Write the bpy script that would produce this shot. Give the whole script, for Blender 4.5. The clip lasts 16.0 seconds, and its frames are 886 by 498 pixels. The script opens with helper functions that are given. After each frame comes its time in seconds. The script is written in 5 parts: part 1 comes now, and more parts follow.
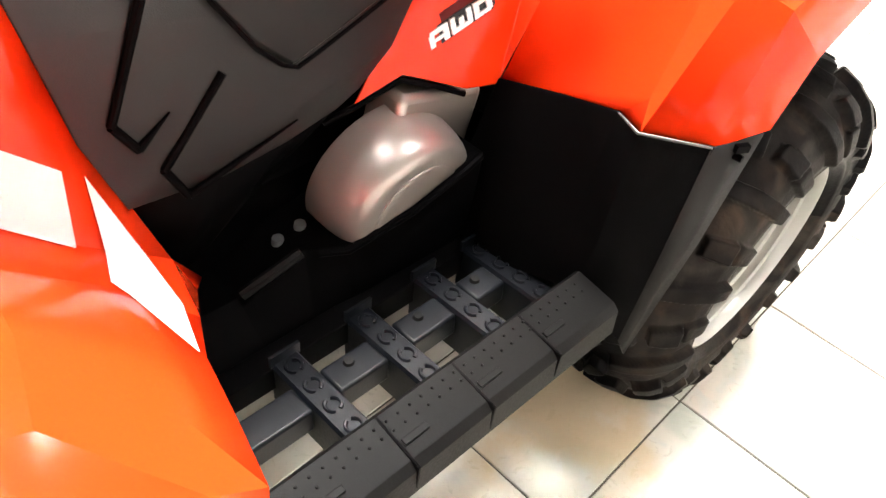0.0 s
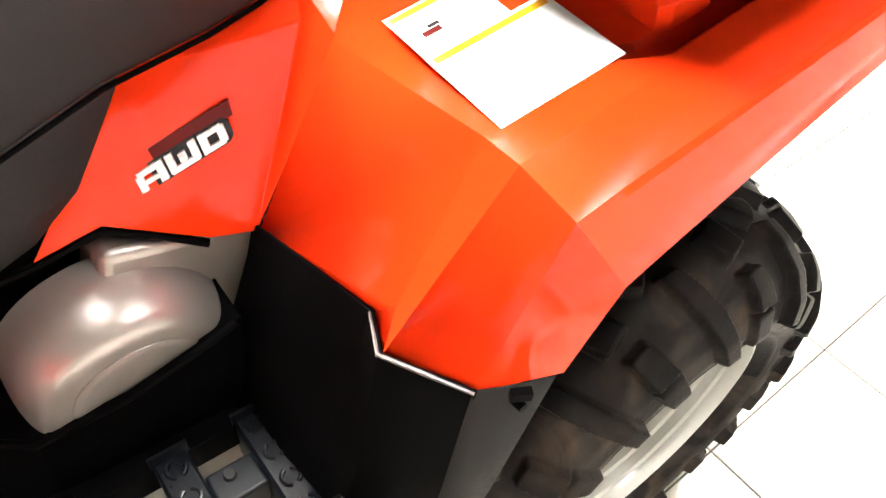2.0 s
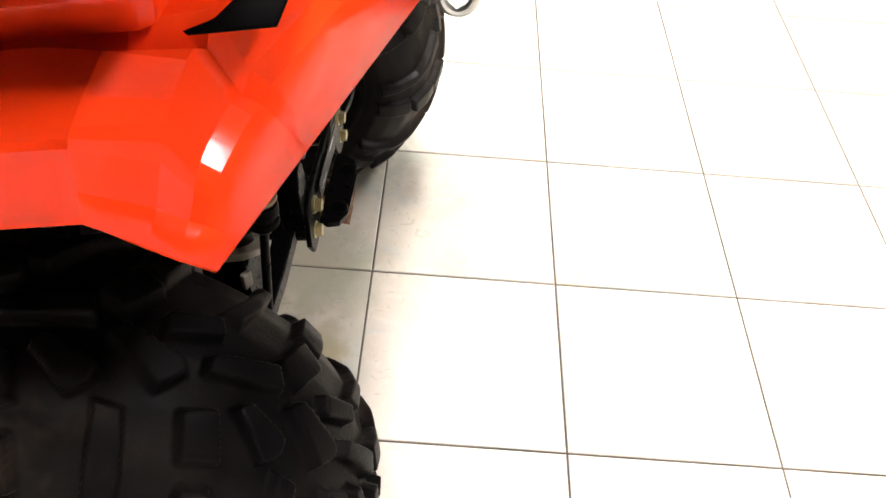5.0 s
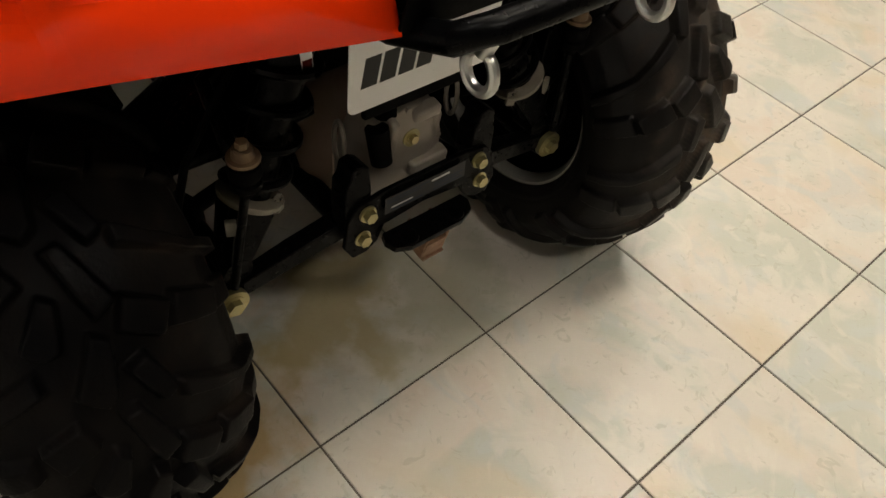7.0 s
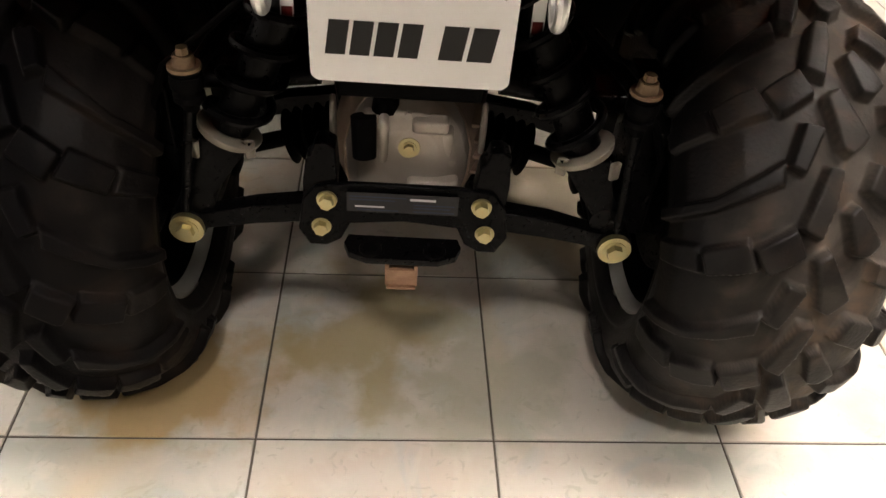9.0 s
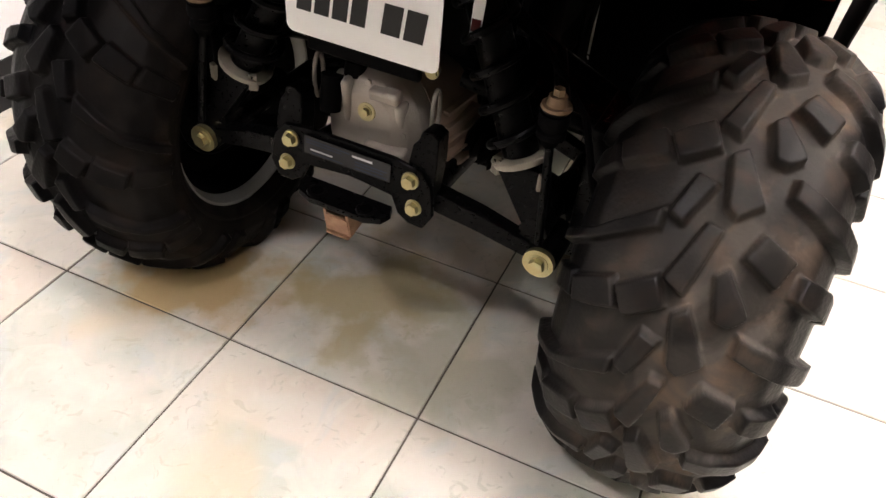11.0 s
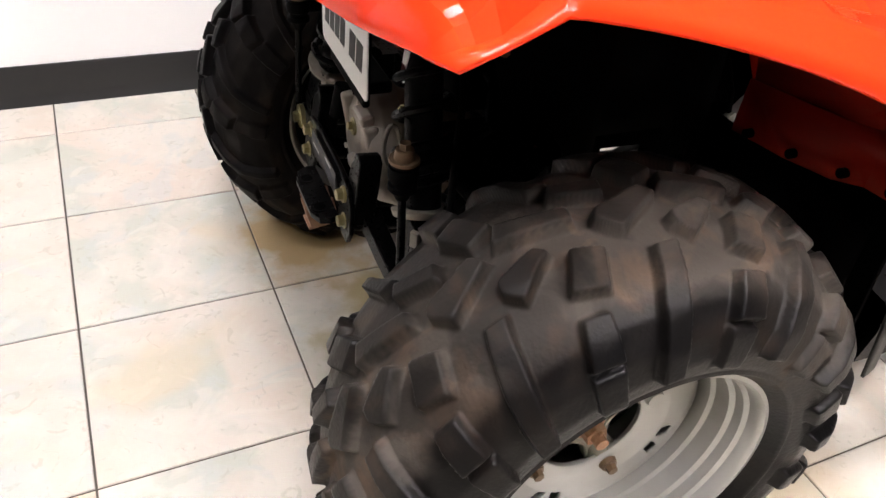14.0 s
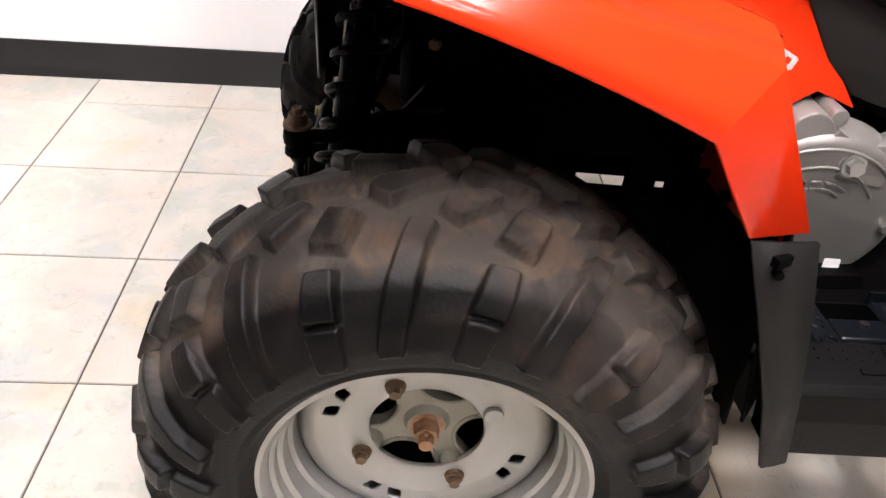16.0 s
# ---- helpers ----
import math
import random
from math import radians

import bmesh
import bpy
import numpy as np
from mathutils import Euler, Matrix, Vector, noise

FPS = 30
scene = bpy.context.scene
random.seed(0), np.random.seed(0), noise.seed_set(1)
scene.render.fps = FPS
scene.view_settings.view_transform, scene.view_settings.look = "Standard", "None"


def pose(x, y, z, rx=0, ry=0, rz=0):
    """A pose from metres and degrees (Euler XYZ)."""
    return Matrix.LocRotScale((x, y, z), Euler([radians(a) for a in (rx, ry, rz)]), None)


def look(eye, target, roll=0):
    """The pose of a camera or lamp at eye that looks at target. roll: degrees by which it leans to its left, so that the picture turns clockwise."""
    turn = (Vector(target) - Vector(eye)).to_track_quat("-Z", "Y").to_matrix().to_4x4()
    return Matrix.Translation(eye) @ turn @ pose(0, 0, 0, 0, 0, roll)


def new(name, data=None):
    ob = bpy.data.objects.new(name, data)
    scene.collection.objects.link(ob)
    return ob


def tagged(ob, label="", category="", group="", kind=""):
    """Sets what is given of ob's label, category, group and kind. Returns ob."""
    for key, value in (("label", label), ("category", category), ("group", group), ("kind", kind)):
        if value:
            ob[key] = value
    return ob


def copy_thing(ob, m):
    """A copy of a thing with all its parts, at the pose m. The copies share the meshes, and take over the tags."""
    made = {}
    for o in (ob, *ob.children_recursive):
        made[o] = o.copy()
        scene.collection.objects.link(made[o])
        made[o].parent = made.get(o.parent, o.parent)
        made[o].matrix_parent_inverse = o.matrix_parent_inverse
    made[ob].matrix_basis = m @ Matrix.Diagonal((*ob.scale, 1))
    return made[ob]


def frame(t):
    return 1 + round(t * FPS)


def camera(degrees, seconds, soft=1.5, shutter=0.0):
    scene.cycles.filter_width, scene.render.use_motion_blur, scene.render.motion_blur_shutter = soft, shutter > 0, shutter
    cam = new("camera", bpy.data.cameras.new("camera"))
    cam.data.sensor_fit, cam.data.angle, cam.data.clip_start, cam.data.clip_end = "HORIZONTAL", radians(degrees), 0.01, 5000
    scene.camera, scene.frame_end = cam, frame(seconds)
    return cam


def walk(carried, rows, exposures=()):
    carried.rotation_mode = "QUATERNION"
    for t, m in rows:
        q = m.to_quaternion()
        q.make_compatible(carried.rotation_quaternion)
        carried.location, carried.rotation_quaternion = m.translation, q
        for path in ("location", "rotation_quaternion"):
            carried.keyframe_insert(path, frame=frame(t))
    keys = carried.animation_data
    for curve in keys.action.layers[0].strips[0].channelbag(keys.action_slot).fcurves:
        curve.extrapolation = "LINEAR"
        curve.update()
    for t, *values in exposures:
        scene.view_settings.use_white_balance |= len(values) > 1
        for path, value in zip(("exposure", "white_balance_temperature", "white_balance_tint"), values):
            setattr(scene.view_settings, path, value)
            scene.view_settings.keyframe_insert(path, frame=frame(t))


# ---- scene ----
from mathutils.bvhtree import BVHTree
cam = camera(60.0, 16.0)
PATH = [
    (0, (-0.7210, 0.9894, 1.0620), (0.2139, -0.0796, -0.3460), 7.80),
    (0.5, (-0.6996, 0.8651, 1.0810), (0.2473, -0.2055, -0.3180), 7.40),
    (1, (-0.6770, 0.7328, 1.0810), (0.2866, -0.2712, -0.3560), 7.60),
    (1.5, (-0.6774, 0.6297, 1.0720), (0.3009, -0.3057, -0.4010), 6.40),
    (2, (-0.6761, 0.5357, 1.0660), (0.3301, -0.3697, -0.4070), 6.90),
    (2.5, (-0.6939, 0.3870, 1.0510), (0.3896, -0.3556, -0.4570), 2.70),
    (3, (-0.7088, 0.2674, 1.0530), (0.4427, -0.3848, -0.4470), 3.80),
    (3.5, (-0.7102, 0.1653, 1.0460), (0.5018, -0.3577, -0.4560), 4.50),
    (4, (-0.7391, 0.0192, 1.0650), (0.5100, -0.3644, -0.4490), 6.90),
    (4.2, (-0.7454, -0.0600, 1.0580), (0.5181, -0.3661, -0.4620), 6.70),
    (6.3, (-0.6050, -0.5450, 1.0580), (0.5800, 0.0850, -0.4250), 7.00),
    (6.5, (-0.5580, -0.5610, 1.0520), (0.5360, 0.1670, -0.4550), 7.40),
    (7, (-0.4500, -0.6440, 1.0410), (0.4850, 0.2710, -0.4720), 9.00),
    (7.5, (-0.3400, -0.7060, 1.0060), (0.3950, 0.3770, -0.5050), 5.60),
    (8, (-0.2400, -0.7300, 0.9670), (0.2980, 0.5120, -0.5060), 4.40),
    (8.5, (-0.1210, -0.7850, 0.9340), (0.1640, 0.6270, -0.4530), 3.90),
    (8.7, (-0.0710, -0.8010, 0.9180), (0.1340, 0.6530, -0.4390), 4.30),
    (10.8, (0.3890, -0.8490, 0.9040), (-0.1360, 0.5920, -0.3800), 6.70),
    (11, (0.4100, -0.8320, 0.9280), (-0.1600, 0.5720, -0.3780), 6.10),
    (11.5, (0.5160, -0.8010, 0.9470), (-0.1990, 0.5720, -0.3190), 8.20),
    (12, (0.6480, -0.7730, 0.9560), (-0.3370, 0.4670, -0.2660), 6.60),
    (12.5, (0.7540, -0.7370, 0.9780), (-0.3970, 0.3790, -0.2180), 9.60),
    (13, (0.8170, -0.6540, 0.9770), (-0.3870, 0.3780, -0.2410), 10.50),
    (13.5, (0.8600, -0.5210, 0.9740), (-0.4640, 0.3070, -0.2750), 8.70),
    (14, (0.8740, -0.3920, 0.9580), (-0.5350, 0.2960, -0.2840), 6.60),
    (14.5, (0.8920, -0.2970, 0.9440), (-0.5840, 0.2740, -0.2790), 6.90),
    (15, (0.9230, -0.2160, 0.9390), (-0.6410, 0.1760, -0.2450), 5.00),
    (15.5, (0.9780, -0.1130, 0.9430), (-0.6340, 0.1110, -0.2200), 4.40),
    (16, (1.0100, 0.0010, 0.9310), (-0.6060, 0.0720, -0.2460), 4.80),
]
EXPOSURES = [(0.0, 1.34, 6720, 10), (2.0, 1.34, 6750, 8), (3.0, 1.04, 6750, 9), (4.2, 0.75, 6700, 11), (5.3, -0.2, 7000, 14), (6.3, -1.42, 7650, 8), (7.2, -1.30, 7600, 8),
             (8.7, -0.34, 7350, 15), (10.8, -0.04, 6750, 16), (12.5, -0.08, 6480, 15), (16.0, -0.36, 6450, 19)]
walk(cam, [(t, look(eye, target, roll)) for t, eye, target, roll in PATH], EXPOSURES)

# ---------------------------------------------------------------- world
world = bpy.data.worlds.new("World")
scene.world = world
world.use_nodes = True
wbg = world.node_tree.nodes["Background"]
wbg.inputs["Color"].default_value = (0.9, 0.85, 0.75, 1)
wbg.inputs["Strength"].default_value = 0.0

# the tile grid and the room stand two degrees askew of the vehicle
GRID = Matrix.Rotation(radians(2.0), 4, "Z") @ Matrix.Translation((-0.197, -0.20, 0.0))
TILE = 0.33
WALL_X = -0.82


# ---------------------------------------------------------------- materials
def material(name, base, rough=0.5, metal=0.0, other=None, scale=6.0, fine=60.0, bump=0.0, coat=0.0, mix=0.5, rough_var=0.12, spec=0.5):
    """Principled surface with variation at two scales."""
    m = bpy.data.materials.new(name)
    m.use_nodes = True
    nt = m.node_tree
    b = nt.nodes["Principled BSDF"]
    tc = nt.nodes.new("ShaderNodeTexCoord")
    n1 = nt.nodes.new("ShaderNodeTexNoise")
    n1.inputs["Scale"].default_value, n1.inputs["Detail"].default_value = scale, 5
    n2 = nt.nodes.new("ShaderNodeTexNoise")
    n2.inputs["Scale"].default_value, n2.inputs["Detail"].default_value = fine, 3
    for n in (n1, n2):
        nt.links.new(tc.outputs["Object"], n.inputs["Vector"])
    ramp = nt.nodes.new("ShaderNodeMapRange")
    ramp.inputs[1].default_value, ramp.inputs[2].default_value = 0.42, 0.66
    ramp.inputs[3].default_value, ramp.inputs[4].default_value = 0.0, mix
    nt.links.new(n1.outputs["Fac"], ramp.inputs[0])
    mx = nt.nodes.new("ShaderNodeMix")
    mx.data_type = "RGBA"
    mx.inputs[6].default_value = (*base, 1)
    mx.inputs[7].default_value = (*(other or tuple(c * 0.8 for c in base)), 1)
    nt.links.new(ramp.outputs[0], mx.inputs[0])
    nt.links.new(mx.outputs[2], b.inputs["Base Color"])
    rr = nt.nodes.new("ShaderNodeMapRange")
    rr.inputs[3].default_value, rr.inputs[4].default_value = max(rough - rough_var, 0.02), min(rough + rough_var, 1.0)
    nt.links.new(n2.outputs["Fac"], rr.inputs[0])
    nt.links.new(rr.outputs[0], b.inputs["Roughness"])
    b.inputs["Metallic"].default_value = metal
    b.inputs["Coat Weight"].default_value = coat
    b.inputs["Coat Roughness"].default_value = 0.05
    b.inputs["Specular IOR Level"].default_value = spec
    if bump:
        bp = nt.nodes.new("ShaderNodeBump")
        bp.inputs["Strength"].default_value, bp.inputs["Distance"].default_value = bump, 0.002
        nt.links.new(n2.outputs["Fac"], bp.inputs["Height"])
        nt.links.new(bp.outputs["Normal"], b.inputs["Normal"])
    return m


def tile_material():
    m = bpy.data.materials.new("glazed_tile")
    m.use_nodes = True
    nt = m.node_tree
    b = nt.nodes["Principled BSDF"]
    tc, info = nt.nodes.new("ShaderNodeTexCoord"), nt.nodes.new("ShaderNodeObjectInfo")
    shift = nt.nodes.new("ShaderNodeVectorMath")
    shift.operation = "MULTIPLY_ADD"
    shift.inputs[1].default_value = (1, 1, 1)
    comb = nt.nodes.new("ShaderNodeCombineXYZ")
    mul = nt.nodes.new("ShaderNodeMath")
    mul.operation, mul.inputs[1].default_value = "MULTIPLY", 57.0
    nt.links.new(info.outputs["Random"], mul.inputs[0])
    for k in range(3):
        nt.links.new(mul.outputs[0], comb.inputs[k])
    nt.links.new(tc.outputs["Object"], shift.inputs[0])
    nt.links.new(comb.outputs[0], shift.inputs[2])
    def noise_node(scale, detail, distort=0.0):
        n = nt.nodes.new("ShaderNodeTexNoise")
        n.inputs["Scale"].default_value, n.inputs["Detail"].default_value, n.inputs["Distortion"].default_value = scale, detail, distort
        nt.links.new(shift.outputs[0], n.inputs["Vector"])
        return n
    def blend(fac, a, c, lo, hi, top):
        r = nt.nodes.new("ShaderNodeMapRange")
        r.inputs[1].default_value, r.inputs[2].default_value, r.inputs[4].default_value = lo, hi, top
        nt.links.new(fac, r.inputs[0])
        x = nt.nodes.new("ShaderNodeMix")
        x.data_type = "RGBA"
        nt.links.new(r.outputs[0], x.inputs[0])
        if isinstance(a, tuple):
            x.inputs[6].default_value = (*a, 1)
        else:
            nt.links.new(a, x.inputs[6])
        x.inputs[7].default_value = (*c, 1)
        return x.outputs[2]
    big, veins, fine = noise_node(5.0, 4, 0.6), noise_node(11.0, 8, 1.6), noise_node(140.0, 3)
    c = blend(big.outputs["Fac"], (0.535, 0.495, 0.43), (0.525, 0.445, 0.37), 0.46, 0.60, 0.75)
    c = blend(noise_node(3.4, 6, 1.0).outputs["Fac"], c, (0.405, 0.42, 0.36), 0.50, 0.60, 0.8)
    c = blend(noise_node(6.5, 7, 1.6).outputs["Fac"], c, (0.43, 0.45, 0.43), 0.54, 0.62, 0.55)
    c = blend(veins.outputs["Fac"], c, (0.575, 0.535, 0.46), 0.53, 0.63, 0.5)
    c = blend(noise_node(30.0, 7, 2.2).outputs["Fac"], c, (0.36, 0.35, 0.275), 0.60, 0.68, 0.5)
    c = blend(noise_node(2.2, 3, 0.5).outputs["Fac"], c, (0.52, 0.42, 0.28), 0.60, 0.66, 0.5)
    geo = nt.nodes.new("ShaderNodeNewGeometry")
    rough_edge = nt.nodes.new("ShaderNodeTexNoise")
    rough_edge.inputs["Scale"].default_value, rough_edge.inputs["Detail"].default_value = 9.0, 6
    nt.links.new(geo.outputs["Position"], rough_edge.inputs["Vector"])
    # tan stains; those beneath the vehicle also paint in its shade
    for px, py, reach, colour, top in ((-0.34, -0.10, 0.17, (0.40, 0.27, 0.11), 0.85), (-0.03, 0.00, 0.15, (0.36, 0.29, 0.15), 0.8), (0.14, -0.08, 0.14, (0.40, 0.38, 0.29), 0.7),
                                       (-0.42, 0.28, 0.17, (0.50, 0.37, 0.20), 0.6), (0.36, 0.34, 0.26, (0.48, 0.37, 0.23), 0.6)):
        dist = nt.nodes.new("ShaderNodeVectorMath")
        dist.operation = "DISTANCE"
        dist.inputs[1].default_value = (px, py, 0)
        nt.links.new(geo.outputs["Position"], dist.inputs[0])
        add = nt.nodes.new("ShaderNodeMath")
        add.operation, add.inputs[1].default_value = "MULTIPLY_ADD", 0.45
        nt.links.new(rough_edge.outputs["Fac"], add.inputs[0])
        nt.links.new(dist.outputs["Value"], add.inputs[2])
        c = blend(add.outputs[0], c, colour, reach + 0.225, reach * 0.55 + 0.225, top)
    nt.links.new(c, b.inputs["Base Color"])
    rr = nt.nodes.new("ShaderNodeMapRange")
    rr.inputs[3].default_value, rr.inputs[4].default_value = 0.24, 0.42
    nt.links.new(veins.outputs["Fac"], rr.inputs[0])
    nt.links.new(rr.outputs[0], b.inputs["Roughness"])
    bp = nt.nodes.new("ShaderNodeBump")
    bp.inputs["Strength"].default_value, bp.inputs["Distance"].default_value = 0.12, 0.001
    nt.links.new(fine.outputs["Fac"], bp.inputs["Height"])
    nt.links.new(bp.outputs["Normal"], b.inputs["Normal"])
    return m


def glow(name, colour, strength):
    m = bpy.data.materials.new(name)
    m.use_nodes = True
    b = m.node_tree.nodes["Principled BSDF"]
    b.inputs["Base Color"].default_value = (0.8, 0.8, 0.8, 1)
    b.inputs["Emission Color"].default_value = (*colour, 1)
    b.inputs["Emission Strength"].default_value = strength
    return m


RED = material("red_plastic", (0.80, 0.037, 0.0062), 0.15, coat=0.06, other=(0.77, 0.033, 0.0055), scale=3, fine=240, bump=0.006, rough_var=0.03, spec=0.16)
# the fender red darkened, so its colour holds the shade underneath
SHADERED = material("shaded_red_plastic", (0.30, 0.015, 0.005), 0.42, other=(0.25, 0.017, 0.007), scale=5, fine=240, bump=0.03, spec=0.2)
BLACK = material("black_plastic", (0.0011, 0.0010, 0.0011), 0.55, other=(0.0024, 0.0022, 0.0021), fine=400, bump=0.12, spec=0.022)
FLAP = material("grey_black_plastic", (0.0098, 0.0090, 0.0084), 0.48, other=(0.018, 0.016, 0.0145), fine=300, bump=0.1, spec=0.11)
CLEAT = material("satin_black_plastic", (0.0024, 0.0033, 0.0052), 0.34, other=(0.004, 0.005, 0.007), fine=300, bump=0.1, spec=0.26)
RAIL = material("worn_rail_plastic", (0.0030, 0.0028, 0.0027), 0.46, other=(0.0062, 0.0056, 0.005), fine=300, bump=0.1, spec=0.08)
SEAT = material("seat_vinyl", (0.0115, 0.0104, 0.0095), 0.5, other=(0.0145, 0.013, 0.012), scale=9, fine=900, bump=0.25, spec=0.24)
SKIRT = material("skirt_plastic", (0.012, 0.0108, 0.010), 0.5, other=(0.016, 0.0143, 0.013), fine=700, bump=0.15, spec=0.3)
RIM = material("silver_paint", (0.39, 0.383, 0.36), 0.34, metal=0.45, other=(0.29, 0.278, 0.24), scale=9, fine=200, bump=0.05)
CASTING = material("cast_aluminium", (0.22, 0.20, 0.175), 0.42, metal=0.6, other=(0.15, 0.13, 0.105), scale=16, fine=260, bump=0.2)
BRIGHT = material("bright_cast_aluminium", (0.235, 0.22, 0.20), 0.45, metal=0.45, other=(0.27, 0.26, 0.245), scale=14, fine=260, bump=0.12)
GEARCAST = material("dusty_cast_aluminium", (0.30, 0.262, 0.225), 0.5, metal=0.2, other=(0.20, 0.16, 0.13), scale=14, fine=260, bump=0.2)
GEARDUST = material("brown_dusty_casting", (0.24, 0.165, 0.125), 0.6, metal=0.15, other=(0.32, 0.25, 0.20), scale=12, fine=200, bump=0.25)
HUBCAST = material("greyed_hub_casting", (0.30, 0.285, 0.235), 0.5, metal=0.25, other=(0.20, 0.18, 0.13), scale=22, fine=220, bump=0.15)
COVER = material("bronze_grey_paint", (0.34, 0.295, 0.265), 0.37, metal=0.6, coat=0.12, other=(0.29, 0.248, 0.22), scale=8, fine=300, rough_var=0.05, bump=0.03)
STEEL = material("black_painted_steel", (0.0014, 0.0014, 0.0016), 0.30, other=(0.0024, 0.0021, 0.0019), fine=180, bump=0.06, spec=0.05)
BRASS = material("zinc_yellow_bolt", (0.37, 0.33, 0.18), 0.36, metal=0.85, other=(0.36, 0.27, 0.12), scale=60, fine=400, bump=0.1)
RUST = material("rusty_metal", (0.33, 0.165, 0.085), 0.55, metal=0.3, other=(0.52, 0.36, 0.25), scale=70, fine=400, bump=0.3)
DARKRUST = material("dark_rusty_metal", (0.20, 0.105, 0.060), 0.6, metal=0.3, other=(0.36, 0.22, 0.14), scale=60, fine=400, bump=0.3)
BUSH = material("pale_rusty_metal", (0.135, 0.085, 0.045), 0.55, metal=0.3, other=(0.09, 0.048, 0.028), scale=60, fine=400, bump=0.3)
ZINC = material("bright_zinc", (0.55, 0.55, 0.53), 0.3, metal=0.9, other=(0.45, 0.45, 0.43), scale=12, fine=60, rough_var=0.05)
CREAM = material("cream_nylon", (0.19, 0.17, 0.135), 0.5, other=(0.11, 0.09, 0.065), scale=40, fine=300)
TRIM = material("pale_edge_plastic", (0.075, 0.064, 0.058), 0.4, other=(0.05, 0.043, 0.039), scale=30, fine=200)
WHITE = material("white_label", (0.80, 0.80, 0.79), 0.32, other=(0.78, 0.77, 0.75), scale=10, fine=200)
YELLOW = material("yellow_print", (0.75, 0.36, 0.004), 0.35)
INK = material("grey_print", (0.34, 0.33, 0.34), 0.4)
MARK = material("faded_blue_grey_print", (0.022, 0.028, 0.042), 0.6, spec=0.08)
DARKINK = material("black_print", (0.006, 0.006, 0.007), 0.45, spec=0.25)
BADGE = material("badge_silver", (0.72, 0.70, 0.68), 0.3, metal=0.3)
BADGERED = material("badge_dark_red", (0.10, 0.006, 0.005), 0.4, spec=0.1)
WALLPAINT = material("white_wall_paint", (0.82, 0.81, 0.79), 0.6, other=(0.79, 0.78, 0.76), scale=2, fine=220, bump=0.06)
FARWALL = material("grey_wall_paint", (0.36, 0.35, 0.34), 0.6, other=(0.33, 0.32, 0.31), scale=2, fine=220, bump=0.06)
CEILING = material("ceiling_grey", (0.42, 0.415, 0.41), 0.8, scale=3, fine=180, bump=0.2)
BASEBOARD = material("black_cove_base", (0.011, 0.0105, 0.0105), 0.42, other=(0.018, 0.0165, 0.016), fine=90, bump=0.05)
GROUT = material("dark_grout", (0.07, 0.058, 0.046), 0.85, other=(0.14, 0.115, 0.09), scale=5, fine=300, bump=0.3)
TILES = tile_material()
# glow of the two fill lamps added behind the vehicle
LAMP_FILL = glow("fill_lamp_diffuser", (0.97, 0.965, 0.97), 185.0)
LAMP_FAINT = glow("faint_lamp_diffuser", (0.94, 0.96, 1.0), 70.0)
LAMP = glow("lamp_diffuser", (1.0, 0.975, 0.955), 120.0)


# ---------------------------------------------------------------- mesh helpers
def finish(bm, name, mats, angle=35.0, smooth=True):
    bmesh.ops.recalc_face_normals(bm, faces=bm.faces)
    me = bpy.data.meshes.new(name)
    bm.to_mesh(me)
    bm.free()
    for m in (mats if isinstance(mats, (list, tuple)) else [mats]):
        me.materials.append(m)
    if smooth:
        me.shade_smooth()
        me.set_sharp_from_angle(angle=radians(angle))
    return me


def thing(name, label, category, group="", kind="", at=(0, 0, 0)):
    ob = tagged(new(name), label, category, group, kind)
    ob.location = at
    return ob


def part(name, bm, mats, parent, label="", bevel=0.0, thick=0.0, angle=35.0, smooth=True, m=None):
    ob = new(name, finish(bm, name, mats, angle, smooth))
    ob.parent = parent
    if m is not None:
        ob.matrix_basis = m
    if thick:
        so = ob.modifiers.new("thickness", "SOLIDIFY")
        so.thickness, so.offset = thick, -1.0
    if bevel:
        bv = ob.modifiers.new("rounding", "BEVEL")
        bv.width, bv.segments, bv.limit_method, bv.angle_limit = bevel, 3, "ANGLE", radians(9)
    if label:
        tagged(ob, label)
    return ob


def faces_of(bm, coords, faces, mat_index=0):
    vs = [bm.verts.new(c) for c in coords]
    out = []
    for f in faces:
        fc = bm.faces.new([vs[i] for i in f])
        fc.material_index = mat_index
        out.append(fc)
    return vs, out


def box(bm, c, s, rot=None, mat_index=0):
    """A box of size s round c, turned by the Euler degrees rot."""
    m = pose(*c, *(rot or (0, 0, 0)))
    co = [m @ Vector((sx * s[0] / 2, sy * s[1] / 2, sz * s[2] / 2)) for sx in (-1, 1) for sy in (-1, 1) for sz in (-1, 1)]
    return faces_of(bm, co, [(0, 1, 3, 2), (4, 6, 7, 5), (0, 4, 5, 1), (2, 3, 7, 6), (0, 2, 6, 4), (1, 5, 7, 3)], mat_index)


def frame_of(way):
    z = Vector(way).normalized()
    x = z.orthogonal().normalized()
    return x, z.cross(x), z


def rod(bm, p0, p1, r0, r1=None, seg=16, mat_index=0):
    p0, p1 = Vector(p0), Vector(p1)
    r1 = r0 if r1 is None else r1
    x, y, _ = frame_of(p1 - p0)
    ring = lambda p, r: [bm.verts.new(p + (x * math.cos(a) + y * math.sin(a)) * r) for a in [2 * math.pi * k / seg for k in range(seg)]]
    a, b = ring(p0, r0), ring(p1, r1)
    fs = [bm.faces.new([a[k], a[(k + 1) % seg], b[(k + 1) % seg], b[k]]) for k in range(seg)]
    fs += [bm.faces.new(a[::-1]), bm.faces.new(b)]
    for f in fs:
        f.material_index = mat_index


